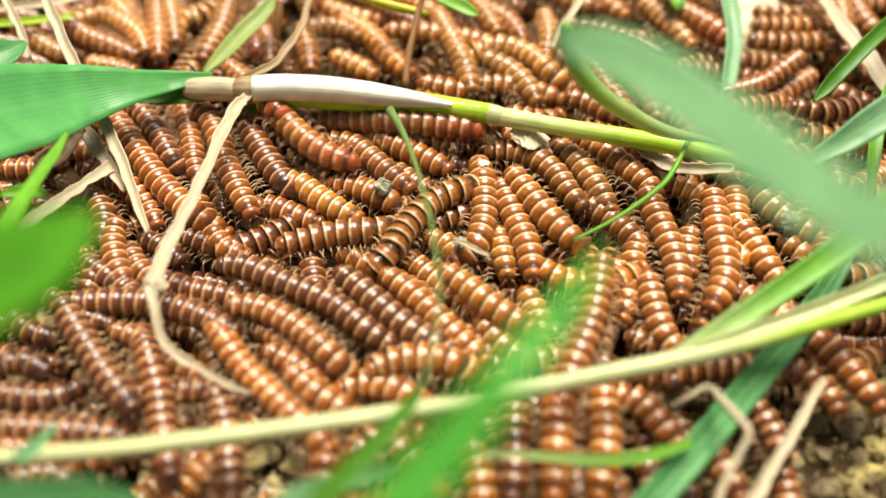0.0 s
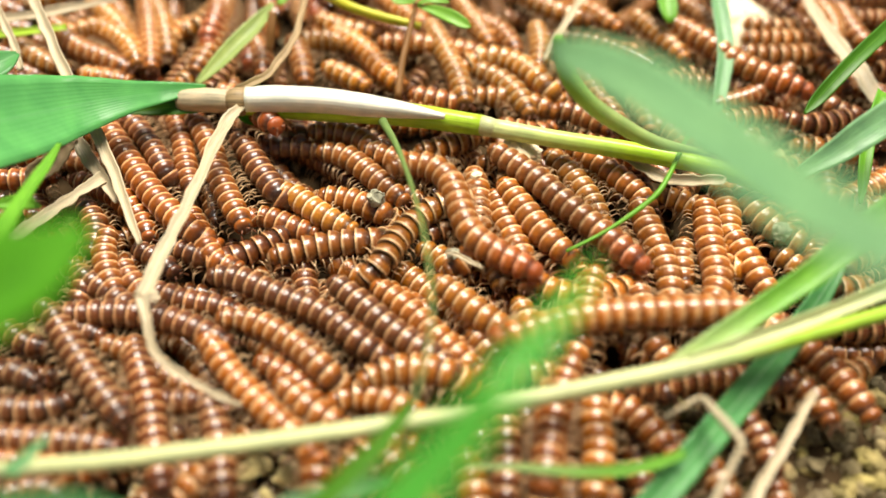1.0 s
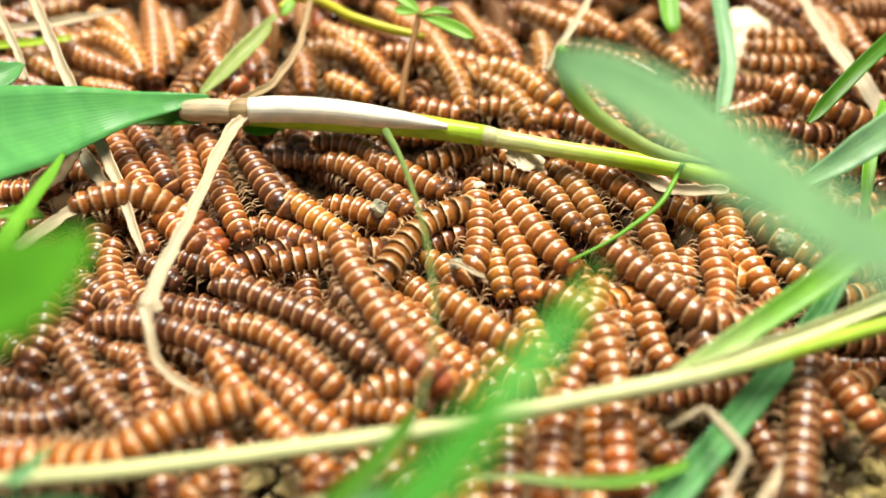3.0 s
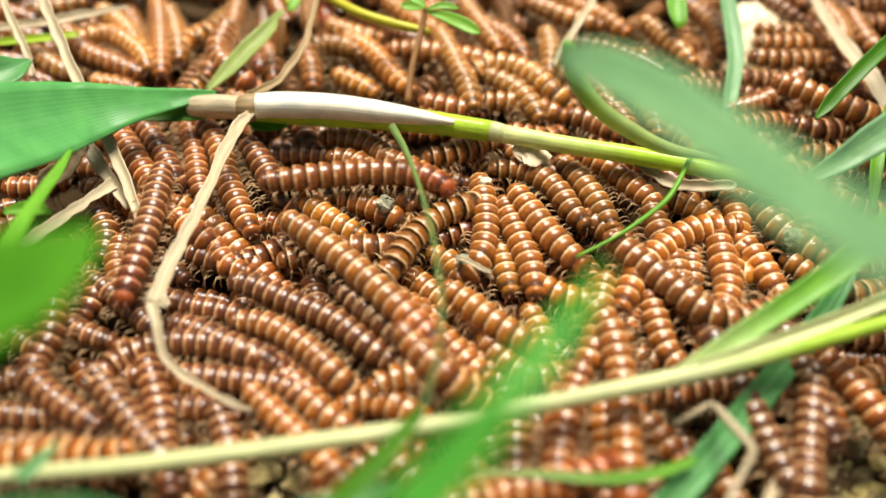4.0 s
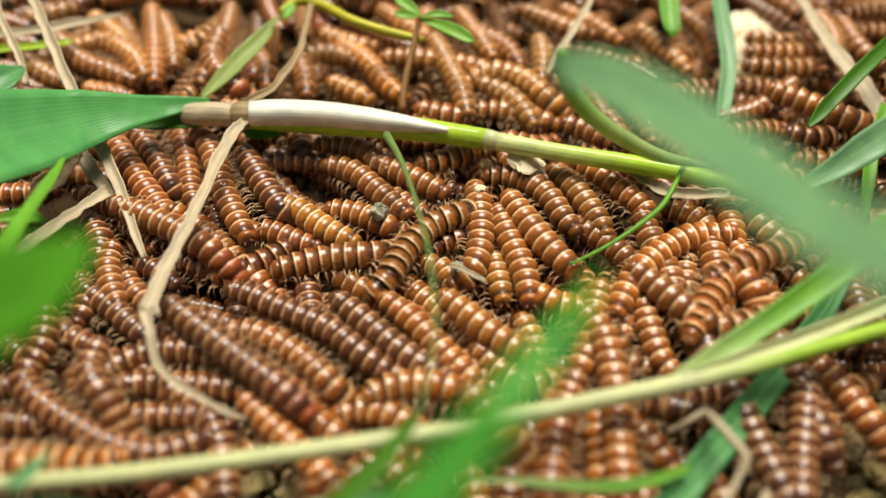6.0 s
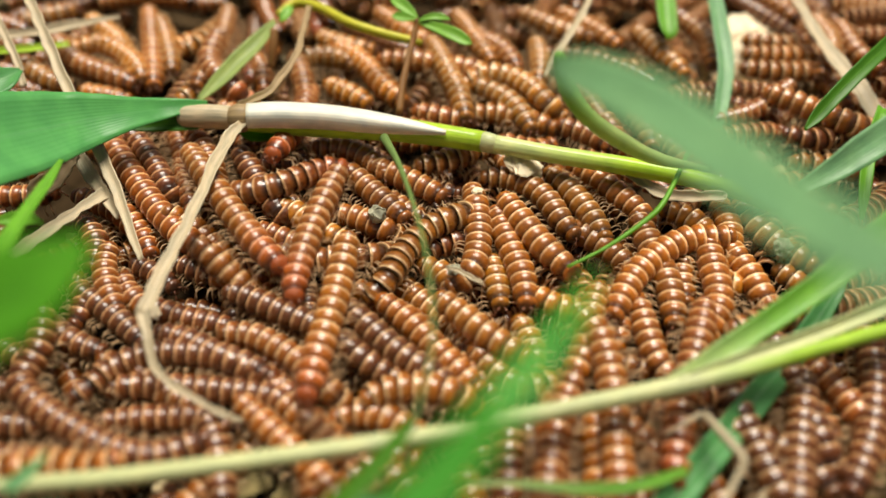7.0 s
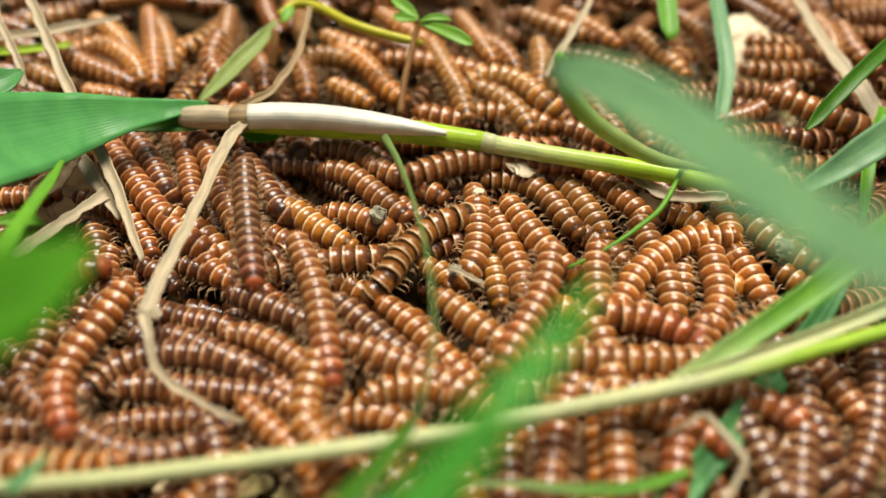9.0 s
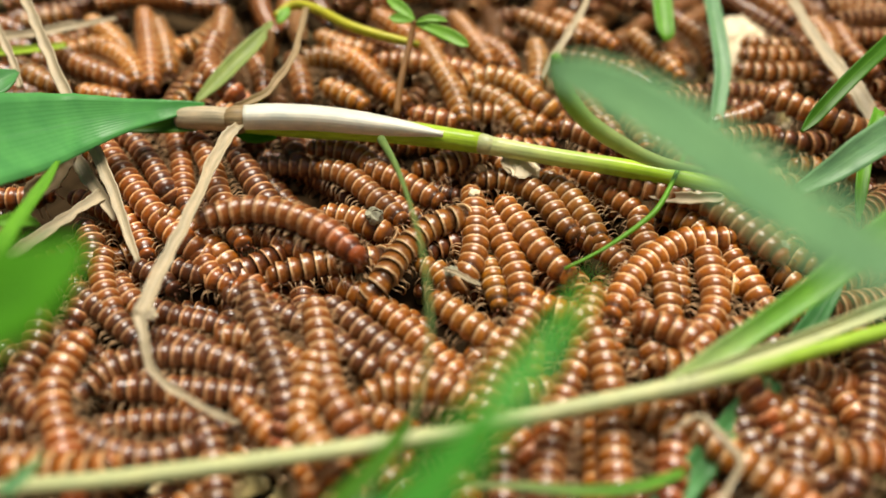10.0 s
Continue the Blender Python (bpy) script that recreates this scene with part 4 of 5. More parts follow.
crawl([(-60.1, 10.4, 3.0), (-53.9, -3.4, 9.0), (-52.0, -13.0, 9.0), (-52.7, -18.3, 9.0), (-49.9, -21.6, 9.0), (-44.1, -25.3, 9.0), (-38.6, -28.0, 9.0), (-33.0, -28.8, 9.0), (-26.9, -26.1, 9.0)], [(2, 1.4), (2.7, 27.8), (3.8, 42.4), (4, 46.1), (4.5, 54.3), (5, 61.4)], 42, 3.82, 2, False)
crawl([(-56.6, -11.0, 7.0), (-52.0, -9.8, 8.0), (-47.6, -9.4, 8.0), (-40.7, -9.4, 8.0), (-34.4, -10.8, 8.0), (-26.2, -14.9, 8.0), (-19.5, -17.5, 6.0), (-12.1, -20.8, 3.0)], [(0, 31.8), (2.7, 31.8), (3.8, 45.0)], 25, 3.82, 2, False)
crawl([(-58.5, 0.9, 7.0), (-52.3, -8.3, 8.5), (-47.5, -14.8, 8.5), (-42.3, -21.3, 8.5), (-37.2, -26.9, 8.5), (-32.4, -31.8, 8.5), (-27.4, -36.4, 3.0)], [(0, 35.2), (2.7, 34.6), (3.8, 43.4), (4.5, 49.5), (5.6, 78.0)], 23, 3.91, 2, False)
crawl([(-57.4, -23.0, 3.0), (-45.8, -19.8, 8.0), (-41.7, -15.4, 8.0), (-36.2, -13.2, 8.0), (-27.1, -14.1, 8.0), (-21.2, -17.2, 8.0)], [(2.6, 1.1), (3.8, 41.1)], 29, 3.73, 2, False)
crawl([(-50.5, -16.1, 3.0), (-40.7, -17.8, 7.0), (-35.6, -17.7, 7.0), (-28.2, -18.3, 7.0), (-20.7, -19.5, 7.0), (-16.9, -22.6, 7.0)], [(2.6, 1.9), (3.8, 35.9)], 27, 3.64, 2, False)
crawl([(61.1, 14.7, 3.0), (51.0, 8.9, 8.5), (42.3, 7.2, 8.5), (35.5, 6.1, 8.5), (28.0, -0.3, 8.5), (22.9, -9.7, 8.5)], [(2.6, 0.0), (3.8, 48.5), (10, 47.6)], 27, 4.10, 1, False)
crawl([(24.3, 7.5, 7.0), (22.4, -1.2, 9.5), (19.7, -12.8, 9.5), (16.0, -21.5, 9.5), (13.6, -29.4, 9.5), (12.3, -36.6, 9.5), (11.9, -42.0, 3.0)], [(0, 36.2), (0.5, 45.2), (1, 51.9)], 25, 4.10, 0, False)
crawl([(-40.6, -12.1, 6.0), (-37.6, -18.8, 8.0), (-35.5, -23.8, 8.0), (-34.0, -28.6, 8.0), (-32.2, -33.8, 8.0), (-30.6, -38.7, 8.0), (-30.3, -42.6, 3.0)], [(0, 25.8), (4, 25.8), (5, 32.9), (6.5, 64.0)], 26, 3.82, 2, False)
crawl([(-22.0, 55.3, 3.0), (-23.3, 32.1, 8.0), (-25.6, 22.5, 10.5), (-29.3, 11.5, 10.5), (-35.7, 5.3, 10.5), (-41.3, 1.0, 10.5), (-43.5, -7.4, 10.5), (-47.3, -18.8, 10.5), (-44.0, -27.7, 10.5), (-40.3, -35.8, 10.5)], [(5.8, 2.0), (6.8, 31.0), (7.5, 45.7), (8, 62.4), (8.5, 82.5), (9, 92.2), (9.5, 99.6), (10, 101.0)], 27, 4.20, 0)
crawl([(35.3, 12.3, 8.0), (39.8, 12.3, 8.0), (39.5, 3.3, 8.0), (38.9, -5.0, 8.0), (35.3, -11.7, 8.0), (32.9, -16.6, 6.0)], [(0, 29.8), (2, 29.3), (3, 33.8)], 25, 4.20, 1, False)
crawl([(-35.9, -5.6, 5.0), (-29.0, -15.2, 8.5), (-25.4, -20.0, 8.5), (-20.5, -24.9, 8.5), (-15.9, -29.2, 8.5), (-12.2, -33.3, 8.5), (-8.0, -38.2, 8.5), (-4.0, -42.8, 8.5)], [(0, 36.1), (2.7, 35.2), (3.8, 45.6), (10, 46.1)], 27, 3.73, 1, False)
crawl([(-43.6, 1.8, 6.0), (-38.0, -0.6, 7.0), (-33.0, -2.8, 8.0), (-27.9, -3.2, 8.0), (-21.2, -6.5, 8.0), (-14.8, -9.8, 8.0), (-9.6, -14.4, 8.0), (-4.7, -17.3, 7.0), (-0.3, -20.1, 6.0)], [(0, 44.3), (2.7, 43.8), (3.8, 45.7), (10, 46.6)], 31, 3.82, 2, False)
crawl([(40.2, 62.7, 6.0), (46.2, 52.3, 8.5), (52.5, 44.2, 8.5), (58.2, 39.6, 8.5), (63.4, 35.9, 8.5), (69.8, 31.5, 8.5), (82.7, 32.8, 3.0)], [(0, 21.1), (0.5, 31.0), (1, 36.3), (1.5, 44.3), (2.2, 58.4)], 30, 4.30, 1)
crawl([(-42.6, 83.4, 3.0), (-40.2, 58.7, 8.0), (-40.1, 48.6, 8.0), (-34.0, 40.8, 8.0), (-29.9, 40.1, 3.0)], [(0.3, 9.0), (1, 35.5), (1.5, 46.7), (2.5, 50.6)], 24, 4.30, 0)

# ---- plants: x, y, z, width in mm ----
p = plant("grass_runner", "pale straw-coloured runner stem turning green, lying over the swarm", "grass stem")
tube("sheath", [(-40.9, 30.3, 12.0, 3.07), (-39.5, 30.0, 12.0, 3.78), (-35.5, 30.0, 12.0, 3.96), (-32.0, 29.6, 12.0, 3.78)], STRAW, p, "dry straw-coloured sheath")
tube("node", [(-32.4, 29.6, 12.0, 3.96), (-31.2, 29.3, 12.3, 4.66), (-30.2, 29.6, 12.0, 4.14)], STRAW2, p, "swollen straw-brown node")
tube("internode", [(-30.4, 29.6, 12.0, 4.14), (-20.0, 28.5, 12.0, 4.47), (-5.7, 26.8, 12.0, 3.91), (7.5, 24.0, 12.0, 3.33)], LIME, p)
# Pale sheath strip with the stem's white highlight put into its colour.
strip("sheath", [(-29.7, 27.3, 14.6, 3.86), (-24.9, 27.5, 14.6, 4.13), (-17.9, 27.1, 14.6, 3.94), (-10.8, 25.9, 14.6, 3.49), (-4.3, 24.8, 14.4, 2.34), (1.4, 23.8, 14.0, 0.69)], CREAM, p, "pale sheath strip with the lit top painted in cream", -0.8)
# Node coloured pale to stand for the whitish highlight on it.
tube("node", [(6.8, 24.3, 12.0, 2.98), (7.9, 23.6, 12.2, 3.23), (8.9, 23.5, 12.0, 2.97)], PALEGREEN, p)
tube("internode", [(8.4, 23.6, 12.0, 2.98), (18.7, 20.9, 12.0, 2.77), (31.2, 17.9, 12.0, 2.90), (42.6, 14.8, 11.5, 2.69), (51.5, 11.3, 10.0, 2.51), (58.1, 8.8, 8.0, 2.17)], RUNNER, p)
strip("leaf", [(-36.5, 30.9, 13.6, 1.3), (-39.5, 30.4, 13.8, 2.2), (-43.0, 29.2, 14.2, 3.5), (-47.5, 25.9, 16.0, 5.54), (-53.2, 21.7, 18.0, 9.40), (-58.0, 16.0, 21.0, 12.83), (-63.6, 8.6, 25.0, 14.69), (-69.9, 1.4, 28.0, 14.20)], LEAF, p, "broad green blade with pale veins", 0.14)
strip("leaf", [(-32.4, 29.2, 11.0, 0.90), (-29.7, 28.4, 10.0, 2.71), (-26.8, 29.6, 9.0, 2.37), (-25.4, 31.5, 8.0, 0.56)], HERB, p, "small fresh green leaf", 0.2)
strip("leaf_base", [(-48.8, 27.5, 11.5, 0.50), (-45.0, 28.3, 11.5, 2.00), (-41.5, 28.9, 11.5, 2.60), (-38.0, 29.2, 11.5, 2.40)], DARKBLADE, p, "dark green clasping base of the blade", 0.3)
p = plant("lower_runner", "pale yellow-green grass stem forking over the swarm", "grass stem")
tube("internode", [(-53.5, -37.5, 16.0, 1.77), (-48.3, -36.5, 16.0, 1.91), (-36.2, -35.4, 16.0, 2.05), (-24.1, -33.8, 16.0, 2.07), (-10.4, -31.7, 16.0, 2.10), (4.3, -29.2, 16.0, 2.13)], PALEGREEN, p)
tube("internode", [(4.3, -29.2, 16.0, 2.13), (15.5, -26.5, 16.0, 2.16), (27.7, -23.7, 16.0, 2.40), (29.8, -23.1, 16.0, 2.68)], PALEGREEN, p)
tube("internode", [(28.6, -23.4, 16.0, 2.5), (36.9, -21.3, 16.0, 1.96), (45.8, -18.5, 16.0, 1.93), (54.8, -15.7, 16.0, 1.96), (66.7, -12.2, 16.0, 2.00)], FORK, p)
strip("leaf", [(27.6, -23.6, 16.4, 2.0), (34.4, -19.4, 17.0, 2.8), (41.6, -15.2, 19.0, 3.02), (48.2, -11.3, 21.0, 3.46), (54.3, -7.0, 23.0, 4.20), (62.6, -1.1, 25.0, 3.57)], FORKLEAF, p, "bright green blade", 0.3)
strip("sheath", [(29.6, -23.2, 17.0, 1.33), (36.9, -20.3, 17.0, 1.62), (45.9, -16.9, 17.0, 1.79), (56.3, -12.5, 17.0, 1.98), (66.3, -8.4, 17.0, 2.17)], PALEGREEN, p, "pale green split sheath", 0.8)
p = plant("broadleaf_grass", "broad pale blue-green leaf hanging close over the swarm", "leaf")
strip("blade", [(9.9, -18.3, 57.4, 0.98), (11.0, -18.6, 58.2, 2.91), (13.7, -22.5, 59.9, 4.54), (16.8, -29.3, 62.4, 5.17), (19.2, -37.0, 64.9, 5.17), (21.0, -43.8, 67.4, 4.85), (22.8, -48.6, 69.1, 4.46), (24.7, -53.0, 70.8, 4.10)], BLUELEAF, p, "", 0.12, BLUELEAF)
tube("rolled_edge", [(15.6, 13.6, 36.0, 1.2), (16.2, 15.0, 34.0, 2.0), (17.5, 14.2, 30.0, 2.3), (20.7, 13.2, 26.0, 2.4), (25.6, 13.1, 22.0, 2.4), (31.5, 13.7, 18.0, 1.9), (39.3, 13.5, 16.0, 0.6)], ROLLED, p, "rolled yellow-green edge")
p = plant("grass", "bright green upright grass blade close to the lens", "grass blade")
strip("blade", [(-4.0, -62.4, 56.5, 3.82), (-1.4, -59.3, 58.1, 3.42), (1.5, -56.6, 59.7, 2.86), (3.8, -54.1, 61.3, 2.42), (6.0, -51.3, 61.3, 2.07), (7.9, -48.8, 61.3, 1.55), (9.5, -45.9, 60.5, 0.94), (10.9, -43.1, 59.7, 0.14)], NEARBLADE, p, "", 0.2, NEARBLADE)
p = plant("herb", "bright green toothed leaf close to the lens", "leaf")
strip("blade", [(-34.6, -45.4, 57.4, 9.18), (-31.3, -43.7, 57.4, 7.79), (-28.7, -41.9, 57.4, 6.34), (-27.2, -40.4, 57.4, 4.43), (-26.1, -38.8, 57.4, 2.46), (-25.6, -37.7, 57.4, 0.41)], HERB, p, "", 0.15, HERB)
p = plant("grass", "flat blue-green grass blade standing at the edge of the swarm", "grass blade")
strip("blade", [(19.1, -43.0, 9.0, 3.99), (24.1, -38.0, 9.5, 3.84), (31.1, -30.8, 10.0, 3.87), (38.0, -23.4, 10.0, 3.76), (44.7, -16.3, 10.0, 3.63), (49.6, -10.8, 10.5, 3.13), (53.9, -5.4, 11.0, 2.29), (57.1, -1.2, 12.0, 0.47)], BLADE2, p, "", 0.25, BLUELEAF)
p = plant("grass", "narrow dark green grass blade behind the swarm", "grass blade")
strip("blade", [(87.7, 53.8, 20.0, 2.7), (69.3, 35.3, 20.0, 2.5), (62.0, 28.5, 18.0, 2.4), (58.6, 25.5, 16.0, 2.0), (56.4, 23.4, 15.0, 0.43)], DARKBLADE, p, "", 0.3)
p = plant("grass", "pale green grass blade out of focus", "grass blade")
strip("blade", [(75.8, 21.6, 24.0, 4.86), (61.5, 12.9, 22.0, 4.55), (56.0, 9.9, 20.0, 3.60), (50.5, 7.5, 18.0, 1.56)], BLUELEAF, p, "", 0.3)
p = plant("grass", "thin green upright grass blade", "grass blade")
strip("blade", [(69.4, 27.5, 16.0, 1.74), (65.5, 19.5, 14.0, 2.21), (63.4, 13.1, 12.0, 1.83), (62.5, 9.2, 10.0, 0.50)], BLADE, p, "", 0.3)
p = plant("grass", "pale grey-green grass blade standing upright", "grass blade")
strip("blade", [(51.0, 67.0, 14.0, 2.70), (50.6, 54.0, 12.0, 2.99), (50.1, 45.4, 10.0, 2.92), (47.5, 35.8, 8.0, 2.26), (46.1, 32.4, 6.0, 0.94)], BLUELEAF, p, "", 0.3)
p = plant("grass", "short bright green grass tip", "grass blade")
strip("blade", [(41.9, 65.1, 14.0, 3.51), (41.6, 57.5, 12.0, 3.44), (41.8, 54.6, 11.0, 2.61), (41.8, 53.8, 10.0, 0.80)], BLADE, p, "", 0.3)
p = plant("seedling", "green seedling with small oval leaflets on a brown stalk", "seedling")
tube("stalk", [(-6.3, 34.3, 9.0, 1.20), (-5.6, 39.5, 12.0, 1.15), (-4.3, 44.8, 15.0, 1.05), (-3.5, 47.6, 17.0, 0.95), (-3.3, 48.1, 18.0, 0.80)], STALK, p, "thin brown stalk")
strip("leaflet", [(-3.0, 47.1, 18.0, 0.40), (-0.1, 45.8, 18.0, 1.70), (2.5, 44.1, 18.0, 2.20), (4.6, 42.9, 17.5, 1.80), (5.8, 42.5, 17.0, 0.30)], SPROUT, p, "", 0.3)
strip("leaflet", [(-3.3, 48.4, 18.0, 0.40), (-4.7, 50.0, 18.5, 1.60), (-6.5, 51.6, 19.0, 2.00), (-8.3, 54.0, 19.0, 0.40)], SPROUT, p, "", 0.3)
strip("leaflet", [(-3.0, 47.0, 18.5, 0.40), (-1.2, 47.3, 19.0, 1.10), (0.6, 47.3, 19.0, 1.20), (2.2, 46.6, 19.0, 0.30)], SPROUT, p, "", 0.3)
strip("leaflet", [(-3.5, 48.1, 18.0, 0.40), (-5.1, 48.6, 18.0, 1.50), (-6.6, 48.9, 18.0, 1.50), (-7.6, 49.1, 18.0, 0.30)], SPROUT, p, "", 0.3)
p = plant("creeper", "yellow-green creeping stem beside the seedling", "stem")
tube("stem", [(-27.8, 53.8, 15.0, 1.30), (-25.1, 56.5, 15.5, 1.60), (-20.9, 54.8, 16.0, 1.70), (-15.0, 50.0, 16.0, 1.70), (-9.7, 47.8, 15.5, 1.60), (-5.4, 46.7, 15.0, 1.50), (-2.5, 46.3, 14.5, 1.00)], YELLOW, p)
strip("bract", [(-25.6, 55.1, 16.0, 0.60), (-25.9, 53.7, 16.0, 1.80), (-26.6, 52.4, 15.5, 1.60), (-27.2, 51.8, 15.0, 0.40)], SPROUT, p, "withered yellow-green bract", 0.3)
strip("blade", [(-28.2, 52.1, 15.0, 0.80), (-30.5, 48.9, 13.5, 2.60), (-33.9, 44.8, 12.0, 3.00), (-36.9, 41.2, 10.5, 2.50), (-40.1, 37.6, 9.0, 0.80)], CREEPERLEAF, p, "narrow pale green blade", 0.35)
tube("stalk", [(-27.9, 49.6, 15.0, 1.40), (-28.1, 47.5, 13.0, 1.50), (-28.7, 45.6, 10.0, 1.40)], STALK, p, "reddish brown stalk")
p = plant("straw", "bent dry straw hanging from the node of the runner", "straw")
strip("stalk", [(-30.5, 27.4, 13.0, 2.12), (-32.1, 23.8, 13.0, 2.96), (-33.2, 15.2, 14.0, 2.66), (-34.6, 3.4, 15.0, 2.34), (-36.2, -4.8, 15.0, 2.54), (-37.1, -11.9, 15.0, 2.88)], STRAW, p, "", 0.5)
strip("stalk", [(-37.3, -11.4, 15.0, 2.74), (-36.2, -15.1, 14.0, 1.85), (-34.9, -18.5, 12.0, 1.41), (-31.1, -21.2, 11.0, 1.40), (-26.8, -23.4, 10.0, 1.11), (-23.7, -24.3, 9.0, 0.35)], STRAW, p, "", 0.5)
p = plant("straw", "thin dry straw fibre rising from the node", "straw")
strip("stalk", [(-31.9, 31.2, 13.0, 1.80), (-27.5, 33.5, 14.0, 1.63), (-24.7, 38.0, 15.0, 1.65), (-22.8, 43.5, 16.0, 1.50), (-22.2, 53.4, 17.0, 1.36)], STRAW2, p, "", 0.5)
p = plant("straw", "long pale dry straw sloping down beside the leaf", "straw")
strip("stalk", [(-67.7, 49.0, 22.0, 2.04), (-63.3, 40.9, 20.0, 2.54), (-60.3, 35.5, 18.0, 2.50), (-55.5, 27.4, 15.0, 2.28), (-52.3, 22.5, 13.0, 2.60), (-48.0, 14.7, 11.0, 2.53), (-44.8, 8.1, 10.0, 1.97), (-42.0, 2.2, 9.0, 1.13)], STRAW, p, "", 0.5)
strip("stalk", [(-57.1, 25.4, 11.0, 1.95), (-53.7, 19.4, 10.0, 3.12), (-49.9, 14.9, 9.0, 2.56), (-47.6, 11.1, 8.0, 0.84)], STRAW, p, "torn straw-coloured husk", 0.4)
p = plant("straw", "broken dry straw piece lying on the ground", "straw")
strip("stalk", [(-59.6, 1.2, 11.0, 2.37), (-56.0, 5.5, 11.0, 2.42), (-52.9, 11.0, 10.0, 2.34), (-50.1, 15.9, 9.0, 2.92)], STRAW, p, "", 0.3)
p = plant("leaf_litter", "curled brown dry leaf scrap", "dry leaf")
strip("blade", [(-55.5, 22.5, 11.0, 1.05), (-57.1, 20.7, 10.0, 3.49), (-59.0, 18.6, 9.0, 5.22), (-61.6, 17.1, 8.0, 3.47), (-63.2, 15.7, 7.0, 0.87)], DRYBROWN, p, "", 0.5)
p = plant("straw", "thin pale dry straw", "straw")
strip("stalk", [(-75.5, 52.1, 20.0, 1.71), (-71.3, 43.8, 18.0, 1.85), (-68.4, 38.9, 16.0, 1.83), (-66.7, 34.9, 14.0, 1.28)], STRAW, p, "", 0.5)
p = plant("straw", "pale dry straw lying flat behind the swarm", "straw")
strip("stalk", [(-82.9, 50.4, 12.0, 1.37), (-73.7, 52.3, 12.0, 2.18), (-64.4, 54.9, 12.0, 2.20), (-57.1, 57.8, 12.0, 0.81)], STRAW, p, "", 0.4)
strip("stalk", [(-83.4, 49.4, 10.0, 1.19), (-73.8, 50.5, 10.0, 1.39), (-65.3, 52.2, 10.0, 1.00)], LIME, p, "", 0.4)
p = plant("grass", "pale green grass blade tip", "grass blade")
strip("blade", [(-76.8, 26.6, 20.0, 6.79), (-71.2, 29.2, 19.0, 6.05), (-68.1, 31.9, 18.0, 4.93), (-66.4, 35.4, 17.0, 0.90)], BLADE2, p, "", 0.3)
p = plant("grass", "thin bright green grass blade", "grass blade")
strip("blade", [(-52.3, 11.1, 20.0, 0.63), (-52.4, 5.6, 21.0, 1.67), (-52.6, 0.8, 22.0, 1.91), (-52.5, -7.0, 24.0, 2.37), (-52.4, -18.4, 27.0, 2.54)], BLADE, p, "", 0.3)
strip("leaflet", [(-52.6, 0.8, 18.0, 0.30), (-54.5, 1.6, 18.0, 1.67), (-56.5, 1.8, 18.0, 1.82), (-59.3, 1.1, 18.0, 0.76)], BLADE, p, "", 0.3)
p = plant("grass", "thin green grass stem with a drooping tip", "grass stem")
tube("stem", [(-7.9, 20.4, 16.0, 1.35), (-5.5, 12.7, 18.0, 0.90), (-3.4, 1.9, 22.0, 0.59), (-1.6, -9.7, 26.0, 0.49), (-0.6, -19.2, 28.0, 0.46), (-0.5, -26.1, 28.0, 0.43), (-1.4, -31.1, 27.0, 0.42), (-2.5, -34.6, 26.0, 0.46)], DROOP, p)
strip("blade", [(-2.3, -32.7, 24.0, 1.07), (-5.3, -38.4, 26.0, 1.79), (-8.7, -43.7, 28.0, 2.01), (-11.3, -48.0, 30.0, 2.01), (-13.6, -51.9, 32.0, 1.91)], DARKBLADE, p, "", 0.3)
p = plant("straw", "curled pale dry husk under the runner", "straw")
strip("husk", [(25.9, 21.3, 10.0, 0.88), (29.9, 18.5, 10.0, 2.25), (34.1, 14.8, 10.0, 2.55), (38.2, 12.9, 11.0, 2.34), (41.8, 12.1, 12.0, 1.99), (42.8, 12.4, 12.0, 0.33)], STRAW, p, "", 0.5)
p = plant("grass", "thin bright green grass stem", "grass stem")
tube("stem", [(18.1, -0.9, 11.0, 0.47), (23.7, 1.9, 12.0, 0.54), (29.3, 5.8, 13.0, 0.75), (32.3, 8.5, 14.0, 0.82), (35.5, 14.1, 15.0, 0.70), (38.3, 19.7, 16.0, 0.57)], BLADE, p)
p = plant("straw", "broad pale dry straw behind the swarm", "straw")
strip("stalk", [(66.6, 64.6, 12.0, 2.70), (68.4, 52.9, 11.0, 3.39), (71.3, 41.5, 10.0, 4.21), (73.4, 33.2, 9.0, 4.45), (73.9, 30.4, 9.0, 1.83)], STRAW, p, "", 0.3)
p = plant("straw", "bent dry grass stalk at the edge of the swarm", "straw")
tube("stalk", [(27.1, -27.3, 11.0, 0.44), (29.1, -27.0, 13.0, 0.55), (31.2, -26.3, 14.0, 0.76), (32.1, -28.4, 15.0, 0.97), (33.5, -30.8, 15.0, 1.11), (34.4, -32.8, 15.0, 0.93), (33.3, -34.7, 14.0, 0.78), (31.3, -37.6, 13.0, 0.87), (29.5, -41.1, 12.0, 0.81)], STRAW, p)
p = plant("straw", "straight pale dry straw at the edge of the swarm", "straw")
strip("stalk", [(47.6, -22.1, 9.0, 1.41), (43.7, -27.2, 9.0, 1.78), (39.2, -33.0, 9.0, 1.99), (35.4, -38.1, 9.0, 2.06), (31.4, -43.7, 9.0, 1.86)], STRAW, p, "", 0.5)
p = plant("straw", "thin pale dry straw leaning over the swarm", "straw")
strip("stalk", [(18.0, 40.4, 12.0, 0.94), (21.3, 46.9, 13.0, 1.73), (25.3, 54.5, 14.0, 1.78), (29.5, 65.1, 14.0, 1.24)], STRAW, p, "", 0.4)
p = plant("grass", "narrow green grass blade lying low", "grass blade")
